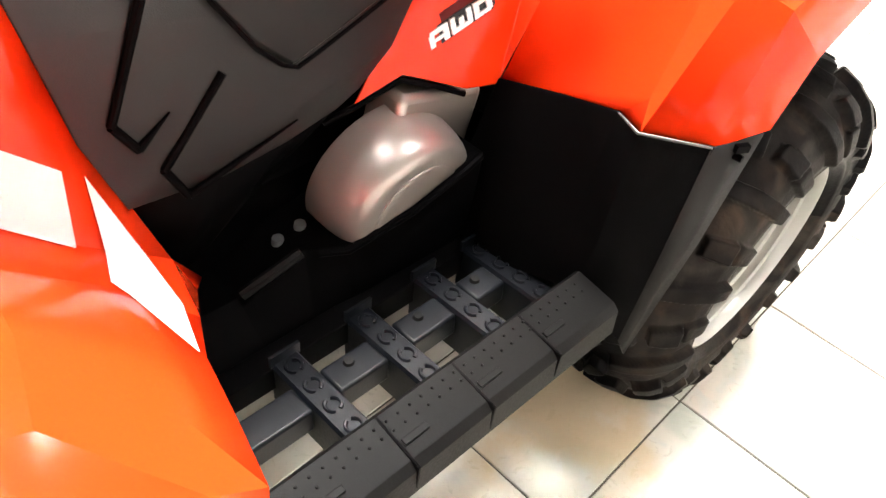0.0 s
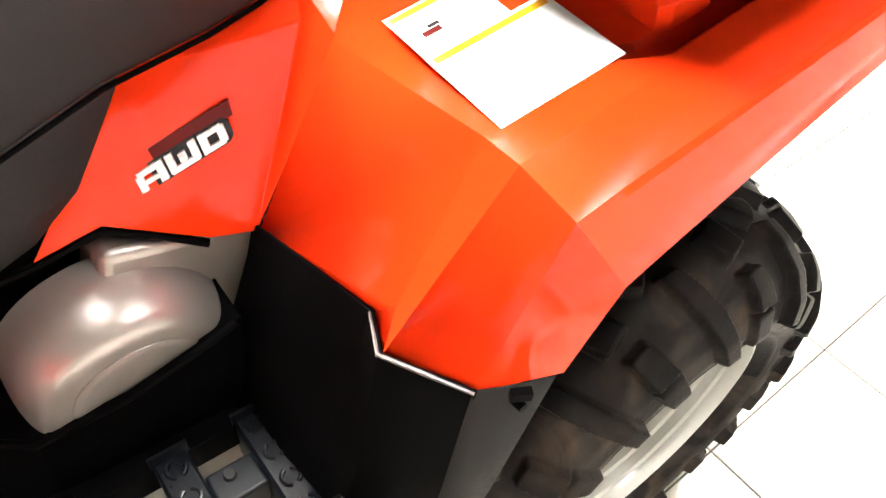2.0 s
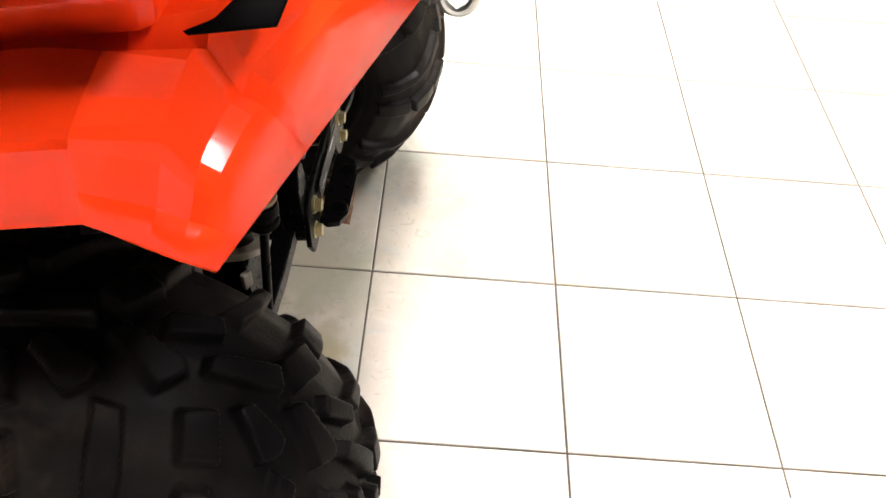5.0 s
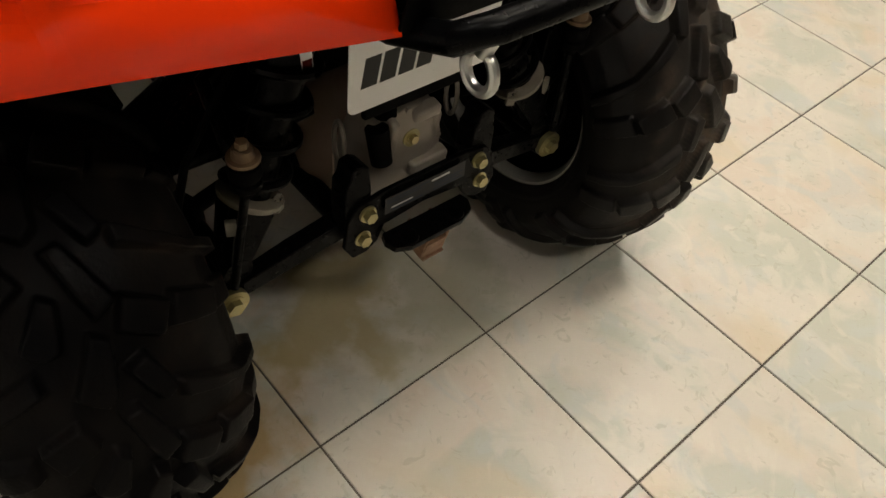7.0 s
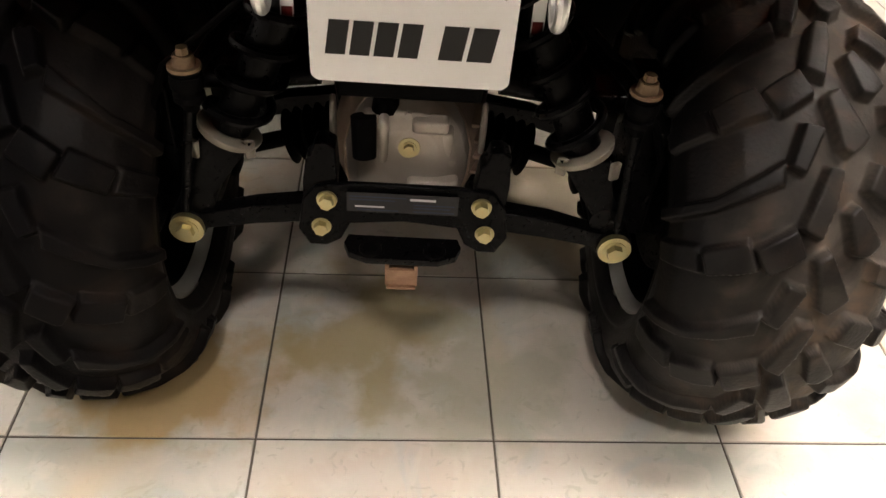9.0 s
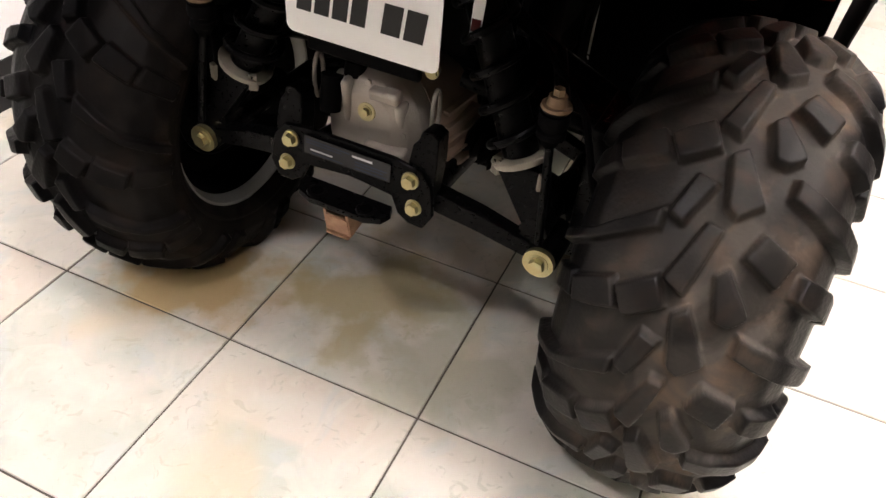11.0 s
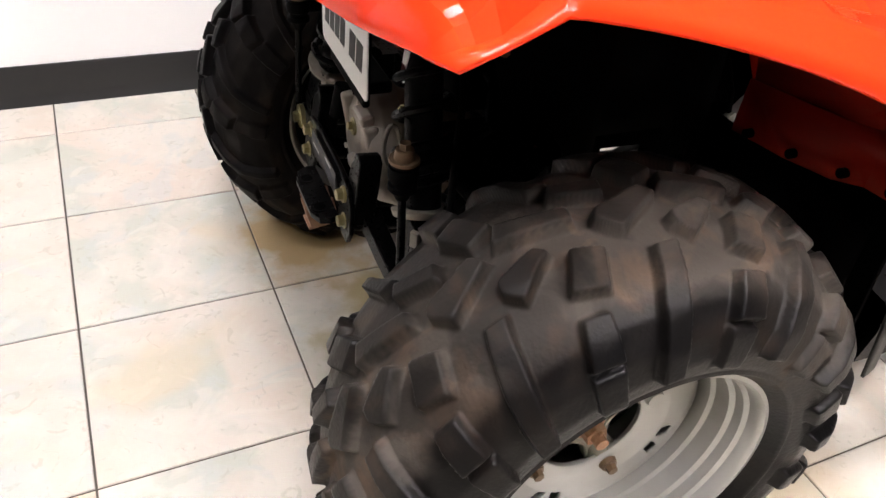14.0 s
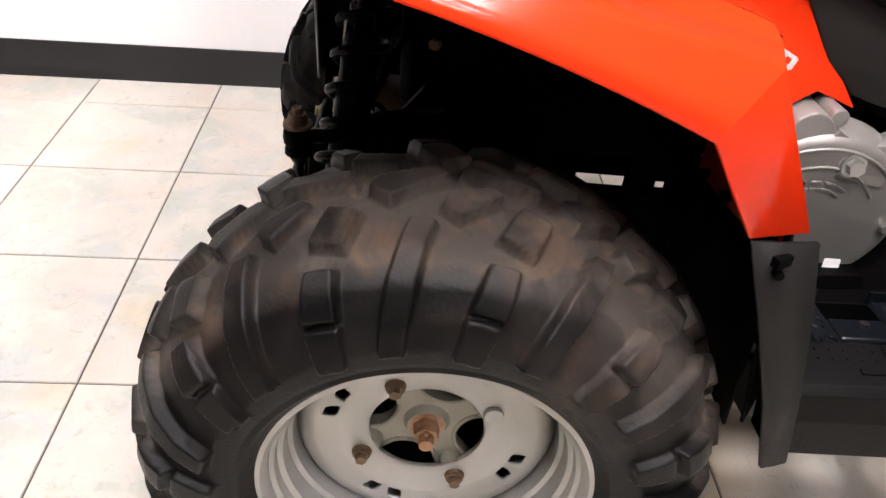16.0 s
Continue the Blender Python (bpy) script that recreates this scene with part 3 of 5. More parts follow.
def build_wheel(turn, valve_at=-107, dirt=1.0, tread=0.0, way=1, hub_z=HUB_Z, name="rear_wheel", side_dirt=0.06, swell=0.018, sheen=0.11):
    """A wheel whose outer face looks along +x, turned on its axle by degrees."""
    at = pose(0, 0, 0, turn, 0, 0)
    deep = pose(-0.012, 0, 0) @ at
    bm = bmesh.new()
    rod(bm, (-0.075, 0, 0), (0.002, 0, 0), 0.046, 0.030, 32)
    star = []
    for k in range(160):  # four arms left between round windows
        a = 2 * math.pi * k / 160
        d = (a - radians(27 + turn)) % (math.pi / 2) - math.pi / 4
        reach = 0.0375 ** 2 - (0.072 * math.sin(d)) ** 2
        r = min(0.086, 0.072 * math.cos(d) - math.sqrt(reach)) if reach > 0 else 0.086
        star.append((r * math.cos(a), r * math.sin(a)))
    slab(bm, star, 0.016, plane_pose((0.016, 0, 0), (0, 1, 0), (0, 0, 1)))
    sweep(bm, [(0.016, u, v) for u, v in star], 0.0028, 6, closed=True)
    rod(bm, (0.014, 0, 0), (0.024, 0, 0), 0.027, 0.021, 32)
    for k in range(4):
        a = radians(27 + turn + 90 * k)
        rod(bm, (0.008, 0.070 * math.cos(a), 0.070 * math.sin(a)), (0.026, 0.074 * math.cos(a), 0.074 * math.sin(a)), 0.017, 0.0145, 20)
    wheel = part(name, bm, HUBCAST, atv, "knobbly off-road wheel with a silver steel rim and rusty nuts")
    tyre = tagged(new("tyre", build_tyre(radians(tread), way, dirt, hub_z, side_dirt, swell, sheen)), "dusty black knobbly off-road tyre")
    tyre.parent = wheel
    part("rim", build_rim(), RIM, wheel, "silver painted steel rim", angle=40)
    part("wheel_disc", build_disc(), RIM, wheel, thick=0.004, angle=40, m=deep)
    bm = bmesh.new()
    spin(bm, [(-0.030, 0.030), (-0.032, 0.134), (-0.055, 0.1435), (-0.088, 0.1540), (-0.088, 0.1520), (-0.055, 0.1415), (-0.040, 0.130), (-0.038, 0.030)], 64)
    part("brake_shield", bm, BLACK, wheel, "black brake shield inside the rim")
    for k in range(4):
        a = radians(27 + 90 * k)
        bm = bmesh.new()
        p = (0.0455, 0.078 * math.cos(a), 0.078 * math.sin(a))
        rod(bm, p, (p[0] + 0.005, p[1], p[2]), 0.0115, 0.010, 18)
        if k != 0:
            hexnut(bm, (p[0] + 0.004, p[1], p[2]), (1, 0, 0), 0.0068, 0.010)
        part("wheel_nut", bm, BUSH if k else RIM, wheel, m=deep)
    bm = bmesh.new()
    hexnut(bm, (0.030, 0, 0), (1, 0, 0), 0.015, 0.022)
    rod(bm, (0.050, 0, 0), (0.064, 0, 0), 0.0085, 0.008, 14)
    rod(bm, (0.056, 0, -0.013), (0.056, 0, 0.013), 0.0022, seg=8)
    part("hub_nut", bm, RUST, wheel, "rusty castle nut with a split pin", m=deep)
    bm = bmesh.new()
    va = radians(valve_at)
    base = Vector((0.062, 0.146 * math.cos(va), 0.146 * math.sin(va)))
    tip = Vector((0.096, 0.128 * math.cos(va), 0.128 * math.sin(va)))
    rod(bm, base, base.lerp(tip, 0.55), 0.0060, 0.0045, 12)
    rod(bm, base.lerp(tip, 0.55), tip, 0.0046, 0.0046, 12)
    part("valve", bm, BLACK, wheel, "black rubber tyre valve", m=at)
    return wheel


build_wheel(0, dirt=1.9, side_dirt=0.08).matrix_basis = pose(TRACK, HUB_Y, HUB_Z)
# cleaner left tyre, its dust and sheen cut further to imitate shade
build_wheel(71, 17, 0.04, 192.9, -1, 0.272, side_dirt=0.42, swell=0.0, sheen=0.03).matrix_basis = pose(-TRACK + 0.021, HUB_Y, 0.272, 0, 0, 180)
NARROW = Matrix.Diagonal((0.80, 1, 1, 1))
build_wheel(30, dirt=0.5, name="front_wheel").matrix_basis = pose(0.395, 1.29, HUB_Z) @ NARROW
build_wheel(10, dirt=0.3, tread=40, way=-1, name="front_wheel").matrix_basis = pose(-0.395, 1.29, HUB_Z, 0, 0, 180) @ NARROW

# ---- rear fenders


def top_z(y):
    return 0.742 + (0.25 - y) * 0.215


def build_fender(side):
    """One rear fender: a faceted red shell over the wheel, with a channel under the rack."""
    P = dict(C0=(0.222, 0.268, 0.728), C1=(0.392, 0.252, 0.741), C2=(0.424, 0.250, 0.736), C3=(0.459, 0.247, 0.717), K=(0.488, 0.228, 0.664),
             P3=(0.212, 0.345, 0.546), P4=(0.373, 0.327, 0.588), P5=(0.412, 0.345, 0.592), P6=(0.479, 0.312, 0.598), P7=(0.504, 0.262, 0.612), L4=(0.402, 0.328, 0.625))
    if side < 0:
        P.update(K=(0.513, 0.227, 0.694), P7=(0.510, 0.259, 0.618), C1=(0.392, 0.254, 0.744), C2=(0.426, 0.254, 0.746), C3=(0.478, 0.250, 0.736))
        fold_end = Vector((0.473, -0.142, 0.812))
        notch, tip, sag = Vector((0.486, -0.142, 0.768)), Vector((0.474, -0.201, 0.727)), 0.004
    else:
        P.update(K=(0.516, 0.214, 0.680), P7=(0.519, 0.262, 0.601), P6=(0.497, 0.320, 0.595), C0=(0.222, 0.292, 0.722), C1=(0.392, 0.284, 0.728), C2=(0.424, 0.281, 0.724), C3=(0.474, 0.266, 0.723))
        fold_end = Vector((0.477, -0.152, 0.825))
        notch, tip, sag = Vector((0.512, -0.152, 0.797)), Vector((0.510, -0.218, 0.769)), 0.014
    bm = bmesh.new()
    sx = side
    V = {k: bm.verts.new((sx * p[0], p[1], p[2])) for k, p in P.items()}
    R0, C2, C3, K = Vector(P["C1"]), Vector(P["C2"]), Vector(P["C3"]), Vector(P["K"])
    def own(p):
        return bm.verts.new((sx * p[0], p[1], p[2]))
    V["CB"] = own(Vector(P["C0"]).lerp(R0, 0.88))
    V["R-"], V["R+"] = own(Vector(P["C0"]).lerp(R0, 0.965)), own(R0.lerp(C2, 0.2))
    V["m"], V["b"], V["e1"], V["e2"] = own(C2.lerp(C3, 0.42)), own(C2.lerp(C3, 0.82)), own(C3.lerp(K, 0.2)), own(C3.lerp(K, 0.6))
    for f in (("C0", "CB", "R-", "C1", "L4", "P4", "P3"), ("C1", "R+", "C2", "P5", "L4"), ("L4", "P5", "P4"), ("C2", "m", "b", "C3", "P6", "P5"), ("C3", "e1", "e2", "K", "P7", "P6")):
        bm.faces.new([V[k] for k in f])
    rows = [[V[k] for k in ("C0", "CB", "R-", "C1", "R+", "C2", "m", "b", "C3", "e1", "e2", "K")]]
    for y in np.linspace(0.210, notch.y, 26):
        y = float(y)
        zt = top_z(y)
        k = min(1.0, max(0.0, (0.150 - y) / 0.045))
        k = k * k * (3 - 2 * k)  # how far the channel under the rack has opened
        rise = min(1.0, max(0.0, (-0.11 - y) / 0.04))
        crest = Vector((0.394 + 0.022 * k, y, zt + 0.003 + 0.001 * k - 0.007 * rise))
        u = (K.y - y) / (K.y - notch.y)
        fold = C3.lerp(fold_end, (C3.y - y) / (C3.y - fold_end.y))
        edge = K.lerp(notch, u) + Vector((0, 0, sag * 4 * u * (1 - u)))
        mid = (C2 + Vector((0, y - C2.y, (C2.y - y) * 0.215))).lerp(crest.lerp(fold, 0.25) + Vector((0, 0, 0.0012)), k)
        low, b, e1, e2 = mid.lerp(fold, 0.42) + Vector((0, 0, 0.0012)), mid.lerp(fold, 0.84) + Vector((0, 0, 0.0004)), fold.lerp(edge, 0.10), fold.lerp(edge, 0.6)
        turn = b * 0.25 + fold * 0.5 + e1 * 0.25
        inner = [Vector((0.16, y, zt + 0.004)), Vector((0.372 + 0.012 * k, y, zt - 0.006 * k)), Vector((0.387 + 0.010 * k, y, zt + 0.001 - 0.0235 * k)), crest + Vector((-0.002, 0, -0.003)) * k, crest.lerp(mid, 0.12)]
        rows.append([own(p) for p in inner + [mid, low, b, turn, e1, e2, edge]])
    for a, b in zip(rows, rows[1:]):
        for i in range(11):
            bm.faces.new([a[i], a[i + 1], b[i + 1], b[i]])
    # rear face, with the low tip behind the notch, drawn in towards the tail
    zt = top_z(-0.18)
    outline = [(0.160, -0.245, zt - 0.004), (0.384, -0.187, zt - 0.012), (0.397, -0.185, zt - 0.030), (0.414, -0.184, zt - 0.018), (0.424, -0.183, zt - 0.018), (0.436, -0.182, zt - 0.0205), (0.448, -0.181, zt - 0.0235), (0.460, -0.180, zt - 0.027),
               (0.468, -0.179, zt - 0.032), (0.475, -0.178, zt - 0.039), (0.487, -0.175, zt - 0.058), (0.5145, -0.178, 0.788)]
    out = [(p[0] - 0.16) / 0.3545 for p in outline]
    corner = notch.lerp(tip, 0.45)
    top = [Vector((0.16 + f * (corner.x - 0.16), p[1] + f * (corner.y + 0.178), p[2] + f ** 6 * (corner.z - 0.788))) for f, p in zip(out, outline)]
    foot = [Vector((0.16 + f * (tip.x - 0.16), -0.289 + f * (tip.y + 0.289), 0.730 + f * f * (tip.z - 0.730))) for f in out]
    deep = [Vector((0, 0.007 * min(1.0, (1 - f) * 6), 0)) for f in out]
    bands = [rows[-1], [own(p) for p in top], [own(q.lerp(p, 0.56) + d) for p, q, d in zip(top, foot, deep)], [own(q.lerp(p, 0.46)) for p, q in zip(top, foot)], [own(q) for q in foot]]
    for a, b in zip(bands, bands[1:]):
        for i in range(11):
            bm.faces.new([a[i], a[i + 1], b[i + 1], b[i]])
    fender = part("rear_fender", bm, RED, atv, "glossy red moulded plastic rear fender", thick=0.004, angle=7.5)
    # inner skin takes the darkened red in place of real shade
    fender.data.materials.append(SHADERED)
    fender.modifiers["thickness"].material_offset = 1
    # raised ledge under the rack, stepped back in its middle
    bm = bmesh.new()
    rows = []
    for y, back in ((0.092, 0.006), (0.080, 0.0), (0.040, 0.0), (0.026, 0.014), (-0.030, 0.016), (-0.044, 0.0), (-0.10, 0.0), (-0.150, 0.0), (-0.158, 0.006)):
        zt = top_z(y)
        rows.append([(sx * (x - back), y, zt + dz) for x, dz in ((0.391, -0.008), (0.388, 0.012), (0.381, 0.019), (0.30, 0.024), (0.18, 0.024))])
    vs = loft(bm, rows)
    for r, y in ((vs[0], 0.092), (vs[-1], -0.158)):
        bm.faces.new([*r, bm.verts.new((sx * 0.18, y, top_z(y) - 0.008))])
    part("fender_ledge", bm, RED, fender, thick=0.003, bevel=0.003, angle=20)
    # the flange behind the footwell wall, with its bolts
    bm = bmesh.new()
    loft(bm, [[(sx * x, y, z) for x, y, z in row] for row in (
        ((0.207, 0.338, 0.560), (0.30, 0.328, 0.578), (0.372, 0.322, 0.592), (0.412, 0.338, 0.596), (0.476, 0.306, 0.602)),
        ((0.206, 0.338, 0.486), (0.30, 0.336, 0.500), (0.372, 0.334, 0.516), (0.412, 0.338, 0.530), (0.474, 0.318, 0.546)))])
    part("fender_flange", bm, SHADERED, fender, "red flange, darkened as if in shade", thick=0.003)
    for x, y, z in ((0.240, 0.336, 0.500), (0.314, 0.334, 0.515), (0.387, 0.334, 0.534), (0.455, 0.324, 0.554)):
        bm = bmesh.new()
        rod(bm, (sx * x, y - 0.012, z), (sx * x, y + 0.002, z), 0.0062, seg=12)
        part("fender_bolt", bm, BLACK, fender)
    return fender


build_fender(1)
fender_l = build_fender(-1)

# side panels with the drive badge
def build_side_panel(side):
    sx = side
    q1, p3, v, u, p2, p1 = [(sx * x, y, z) for x, y, z in ((0.176, 0.270, 0.722), (0.211, 0.347, 0.546), (0.196, 0.385, 0.545), (0.166, 0.465, 0.578), (0.152, 0.524, 0.553), (0.140, 0.414, 0.697))]
    bm = bmesh.new()
    c0 = (sx * 0.2235, 0.2635, 0.7270) if side < 0 else (sx * 0.2235, 0.2875, 0.7210)
    vs, _ = faces_of(bm, [q1, p3, v, u, p2, p1, c0, (sx * 0.148, 0.262, 0.752), (sx * 0.118, 0.40, 0.715), (sx * 0.162, 0.200, 0.7575)], [(0, 1, 2, 3, 5), (5, 3, 4), (6, 1, 0), (0, 5, 8, 7), (0, 7, 6), (6, 7, 9)])
    panel = part("side_panel", bm, RED, atv, "red plastic side panel with a silver drive badge", thick=0.004, bevel=0.003, angle=25)
    a, d = Vector((sx * 0.1600, 0.424, 0.6080)), Vector((sx * 0.1815, 0.339, 0.6520))
    right = (d - a) if side < 0 else (a - d)
    n = (Vector(p3) - Vector(q1)).cross(Vector(p1) - Vector(q1)).normalized()
    if n.x * sx < 0:
        n = -n
    upv = n.cross(right.normalized()) 
    mid = (a + d) / 2
    m = plane_pose(mid + n * 0.002, right, upv)
    m = m @ pose(0.001 if side < 0 else 0.013, 0.006, 0)
    bm = bmesh.new()
    slab(bm, [(-0.045, 0.000), (0.042, 0.000), (0.046, 0.013), (-0.040, 0.013)], 0.002, m @ Matrix.Diagonal((1.14, 1, 1, 1)) @ pose(0, 0, 0.0012))
    badge = part("badge", bm, BADGERED, panel, "dark red badge plate with silver letters")
    h = 0.0182
    lean = Matrix(((1.16, 0.25, 0, 0), (0, 1, 0, 0), (0, 0, 1, 0), (0, 0, 0, 1)))
    bm = bmesh.new()
    slab(bm, [(-0.0465, -0.0185), (0.0325, -0.0185), (0.0365, -0.014), (0.0365, -0.002), (0.0330, 0.0030), (-0.0400, 0.0030), (-0.0475, -0.004)], 0.003, m @ lean @ pose(0, 0, 0.0022))
    part("letter_edge", bm, DARKINK, badge, "black edge round the letters")
    pen = -0.0430
    for letter, wide, bars in (("A", 1.30, ((0, 0, 0.36, 0.80), (0.94, 0, 1.30, 1), (0.10, 0.70, 1.25, 1), (0.30, 0.26, 1.0, 0.50))),
                               ("W", 1.42, ((0, 0.06, 0.34, 1), (0.54, 0.1, 0.88, 0.78), (1.08, 0.06, 1.42, 1), (0.06, 0, 1.36, 0.30))),
                               ("D", 1.18, ((0, 0, 0.36, 1), (0.1, 0.72, 1.06, 0.99), (0.1, 0.01, 1.06, 0.28), (0.82, 0.10, 1.18, 0.90)))):
        bm = bmesh.new()
        for k, (x0, y0, x1, y1) in enumerate(bars):
            slab(bm, [(pen + x0 * h, (y0 - 0.93) * h), (pen + x1 * h, (y0 - 0.93) * h), (pen + x1 * h, (y1 - 0.93) * h), (pen + x0 * h, (y1 - 0.93) * h)], 0.004, m @ lean @ pose(0, 0, 0.0050 + 0.00012 * k))
        part("letter", bm, BADGE, badge, "raised silver letter " + letter, bevel=0.0007)
        pen += (wide + 0.12) * h
    return panel


build_side_panel(1)
build_side_panel(-1)

# warning labels on the left rear fender
def label_sheet(name, m, w, h, rows, parent, label, thick=0.0008, inks=None):
    """One printed sheet, its print as fields of the same skin: rows of (x, y, width, height, ink)."""
    xs = sorted({-w / 2, w / 2} | {round(q, 5) for x, y, bw, bh, ink in rows for q in (x, x + bw)})
    ys = sorted({-h / 2, h / 2} | {round(q, 5) for x, y, bw, bh, ink in rows for q in (y, y + bh)})
    bm = bmesh.new()
    vs = [[bm.verts.new(m @ Vector((x, y, thick))) for x in xs] for y in ys]
    for j in range(len(ys) - 1):
        for i in range(len(xs) - 1):
            cx, cy = (xs[i] + xs[i + 1]) / 2, (ys[j] + ys[j + 1]) / 2
            f = bm.faces.new([vs[j][i], vs[j][i + 1], vs[j + 1][i + 1], vs[j + 1][i]])
            for x, y, bw, bh, ink in rows:
                if x < cx < x + bw and y < cy < y + bh:
                    f.material_index = ink
    return part(name, bm, list(inks or (WHITE, YELLOW, INK, DARKINK, BADGERED)), parent, label, smooth=False, thick=thick)


def text_rows(x0, x1, y0, y1, n, seed, ink=2):
    rng = random.Random(seed)
    out = []
    for k in range(n):
        y = y1 - (k + 0.8) * (y1 - y0) / n
        out.append((x0, y, (x1 - x0) * rng.uniform(0.7, 1.0), 0.28 * (y1 - y0) / n, ink))
    return out


stk_m = plane_pose((-0.349, 0.186, 0.7575), (-0.02, -1, 0.215), (1, 0.03, 0))
label_sheet("warning_label", stk_m @ pose(0.0, 0.0, 0.0015), 0.112, 0.090, [(-0.052, 0.034, 0.104, 0.0070, 1), (-0.047, -0.038, 0.0005, 0.0005, 0)] + text_rows(-0.048, 0.045, -0.041, 0.028, 11, 3), fender_l, "white warning label with a yellow heading bar and fine print")
label_sheet("warning_label", stk_m @ pose(-0.0155, 0.0735, 0.0012), 0.080, 0.056, [(-0.037, 0.019, 0.074, 0.0065, 1), (-0.026, -0.010, 0.016, 0.006, 4), (-0.018, -0.003, 0.010, 0.004, 3), (-0.030, -0.018, 0.008, 0.002, 2)], fender_l, "small white warning label with a yellow heading bar and pictogram")

# ---- cargo rack over the fenders
def build_rack():
    bm = bmesh.new()
    rows = []
    for y, zl, inset in ((0.180, 0.866, 0.150), (0.156, 0.851, 0.084), (0.122, 0.845, 0.024), (0.106, 0.8440, 0.004), (0.07, 0.8455, 0.0), (-0.02, 0.857, 0.0), (-0.14, 0.876, 0.0), (-0.205, 0.887, 0.02)):
        w = 0.459 - inset
        rows.append([(-w + 0.04, y, zl + 0.002), (-w + 0.003, y, zl), (-w, y, zl + 0.006), (-w + 0.004, y, zl + 0.045), (-w + 0.014, y, 0.955), (-w + 0.03, y, 0.965), (0, y, 0.968),
                     (w - 0.03, y, 0.965), (w - 0.014, y, 0.955), (w - 0.004, y, zl + 0.045), (w, y, zl + 0.006), (w - 0.003, y, zl), (w - 0.04, y, zl + 0.002)])
    vs = loft(bm, rows)
    for r in (vs[0], vs[-1]):
        bm.faces.new(r)
    for a, b in zip(vs, vs[1:]):
        bm.faces.new([a[0], a[-1], b[-1], b[0]])
    rack = part("cargo_rack", bm, BLACK, atv, "black moulded plastic rear cargo rack", bevel=0.004, angle=40)
    bm = bmesh.new()
    m = plane_pose((-0.4592, 0.03, 0.913), (0, -1, 0.15), (0.1, 0, 1))
    slab(bm, [(-0.028, -0.004), (0.030, -0.004), (0.032, 0.004), (-0.026, 0.004)], 0.001, m)
    part("rack_mark", bm, MARK, rack, "worn grey printed mark")
    return rack


build_rack()

# ---- tail between the fenders, bumper tube and tow rings
bm = bmesh.new()
loft(bm, [[(x, y, z) for x in (-0.162, -0.08, 0.08, 0.162)] for y, z in ((0.05, 0.80), (-0.20, 0.845), (-0.275, 0.835), (-0.296, 0.76), (-0.285, 0.725), (-0.20, 0.715), (0.0, 0.70))])
part("tail_housing", bm, BLACK, atv, "black plastic tail housing", thick=0.004, bevel=0.004)
bm = bmesh.new()
sweep(bm, [(-0.150, -0.18, 0.70), (-0.146, -0.26, 0.715), (-0.136, -0.315, 0.735), (-0.11, -0.330, 0.745), (0, -0.334, 0.747), (0.11, -0.330, 0.745), (0.136, -0.315, 0.735), (0.146, -0.26, 0.715), (0.150, -0.18, 0.70)], 0.0125, 14)
bumper = part("bumper_tube", bm, STEEL, atv, "glossy black steel bumper tube")
for sx in (-1, 1):
    bm = bmesh.new()
    pts = [(sx * 0.102, -0.312 + 0.016 * math.sin(2 * math.pi * k / 20), 0.694 + 0.018 * math.cos(2 * math.pi * k / 20)) for k in range(20)]
    sweep(bm, pts, 0.0050, 10, closed=True)
    rod(bm, (sx * 0.102, -0.313, 0.710), (sx * 0.103, -0.322, 0.738), 0.007, 0.009, 12)
    part("tow_ring", bm, ZINC, bumper, "bright zinc tie-down ring")

# ---- number plate
plate_m = plane_pose((0.0, -0.136, 0.574), (1, 0, 0), (0, -0.02, 1))
bm = bmesh.new()
slab(bm, rounded(0.198, 0.108, 0.010), 0.0016, plate_m)
plate = part("number_plate", bm, WHITE, atv, "white metal number plate with dark printed bars", smooth=False)
for x, w in ((-0.084, 0.0195), (-0.0605, 0.0195), (-0.037, 0.0195), (-0.0135, 0.0195), (0.026, 0.0235), (0.054, 0.0245)):
    bm = bmesh.new()
    slab(bm, [(x, -0.024), (x + w, -0.024), (x + w + 0.005, 0.012), (x + 0.005, 0.012)], 0.0006, plate_m @ pose(0, 0, 0.0005))
    part("printed_bar", bm, DARKINK, plate, smooth=False)
for x, y in ((-0.030, 0.046), (0.030, 0.046), (-0.085, 0.046), (0.085, 0.046)):
    bm = bmesh.new()
    p = plate_m @ Vector((x, y, 0))
    rod(bm, p, p + Vector((0, -0.003, 0)), 0.004, 0.0035, 12)
    part("plate_screw", bm, CASTING, plate)
bm = bmesh.new()
box(bm, (0, -0.127, 0.56), (0.15, 0.010, 0.12))
box(bm, (0, -0.105, 0.512), (0.10, 0.040, 0.016))
part("plate_bracket", bm, BLACK, atv, bevel=0.004)

# ---- hitch
bm = bmesh.new()
hitch_m = plane_pose((0, -0.158, 0.366), (1, 0, 0), (0, 0.06, 1))
half = [(0.0, 0.042), (0.060, 0.042), (0.098, 0.036), (0.112, 0.018), (0.118, -0.022), (0.106, -0.044), (0.086, -0.044), (0.070, -0.034), (0.060, -0.012), (0.0, -0.006)]
slab(bm, half + [(-x, y) for x, y in reversed(half[1:-1])], 0.007, hitch_m)
hitch = part("hitch_plate", bm, STEEL, atv, "black steel hitch plate with yellow zinc bolts and a printed data label", bevel=0.002)
bm = bmesh.new()
tongue = [(-0.062, 0.0), (0.062, 0.0), (0.066, 0.012), (0.060, 0.026), (0.040, 0.034), (-0.040, 0.034), (-0.060, 0.026), (-0.066, 0.012)]
slab(bm, [(x, -y) for x, y in tongue], 0.010, pose(0, -0.158, 0.338, 8, 0, 0))
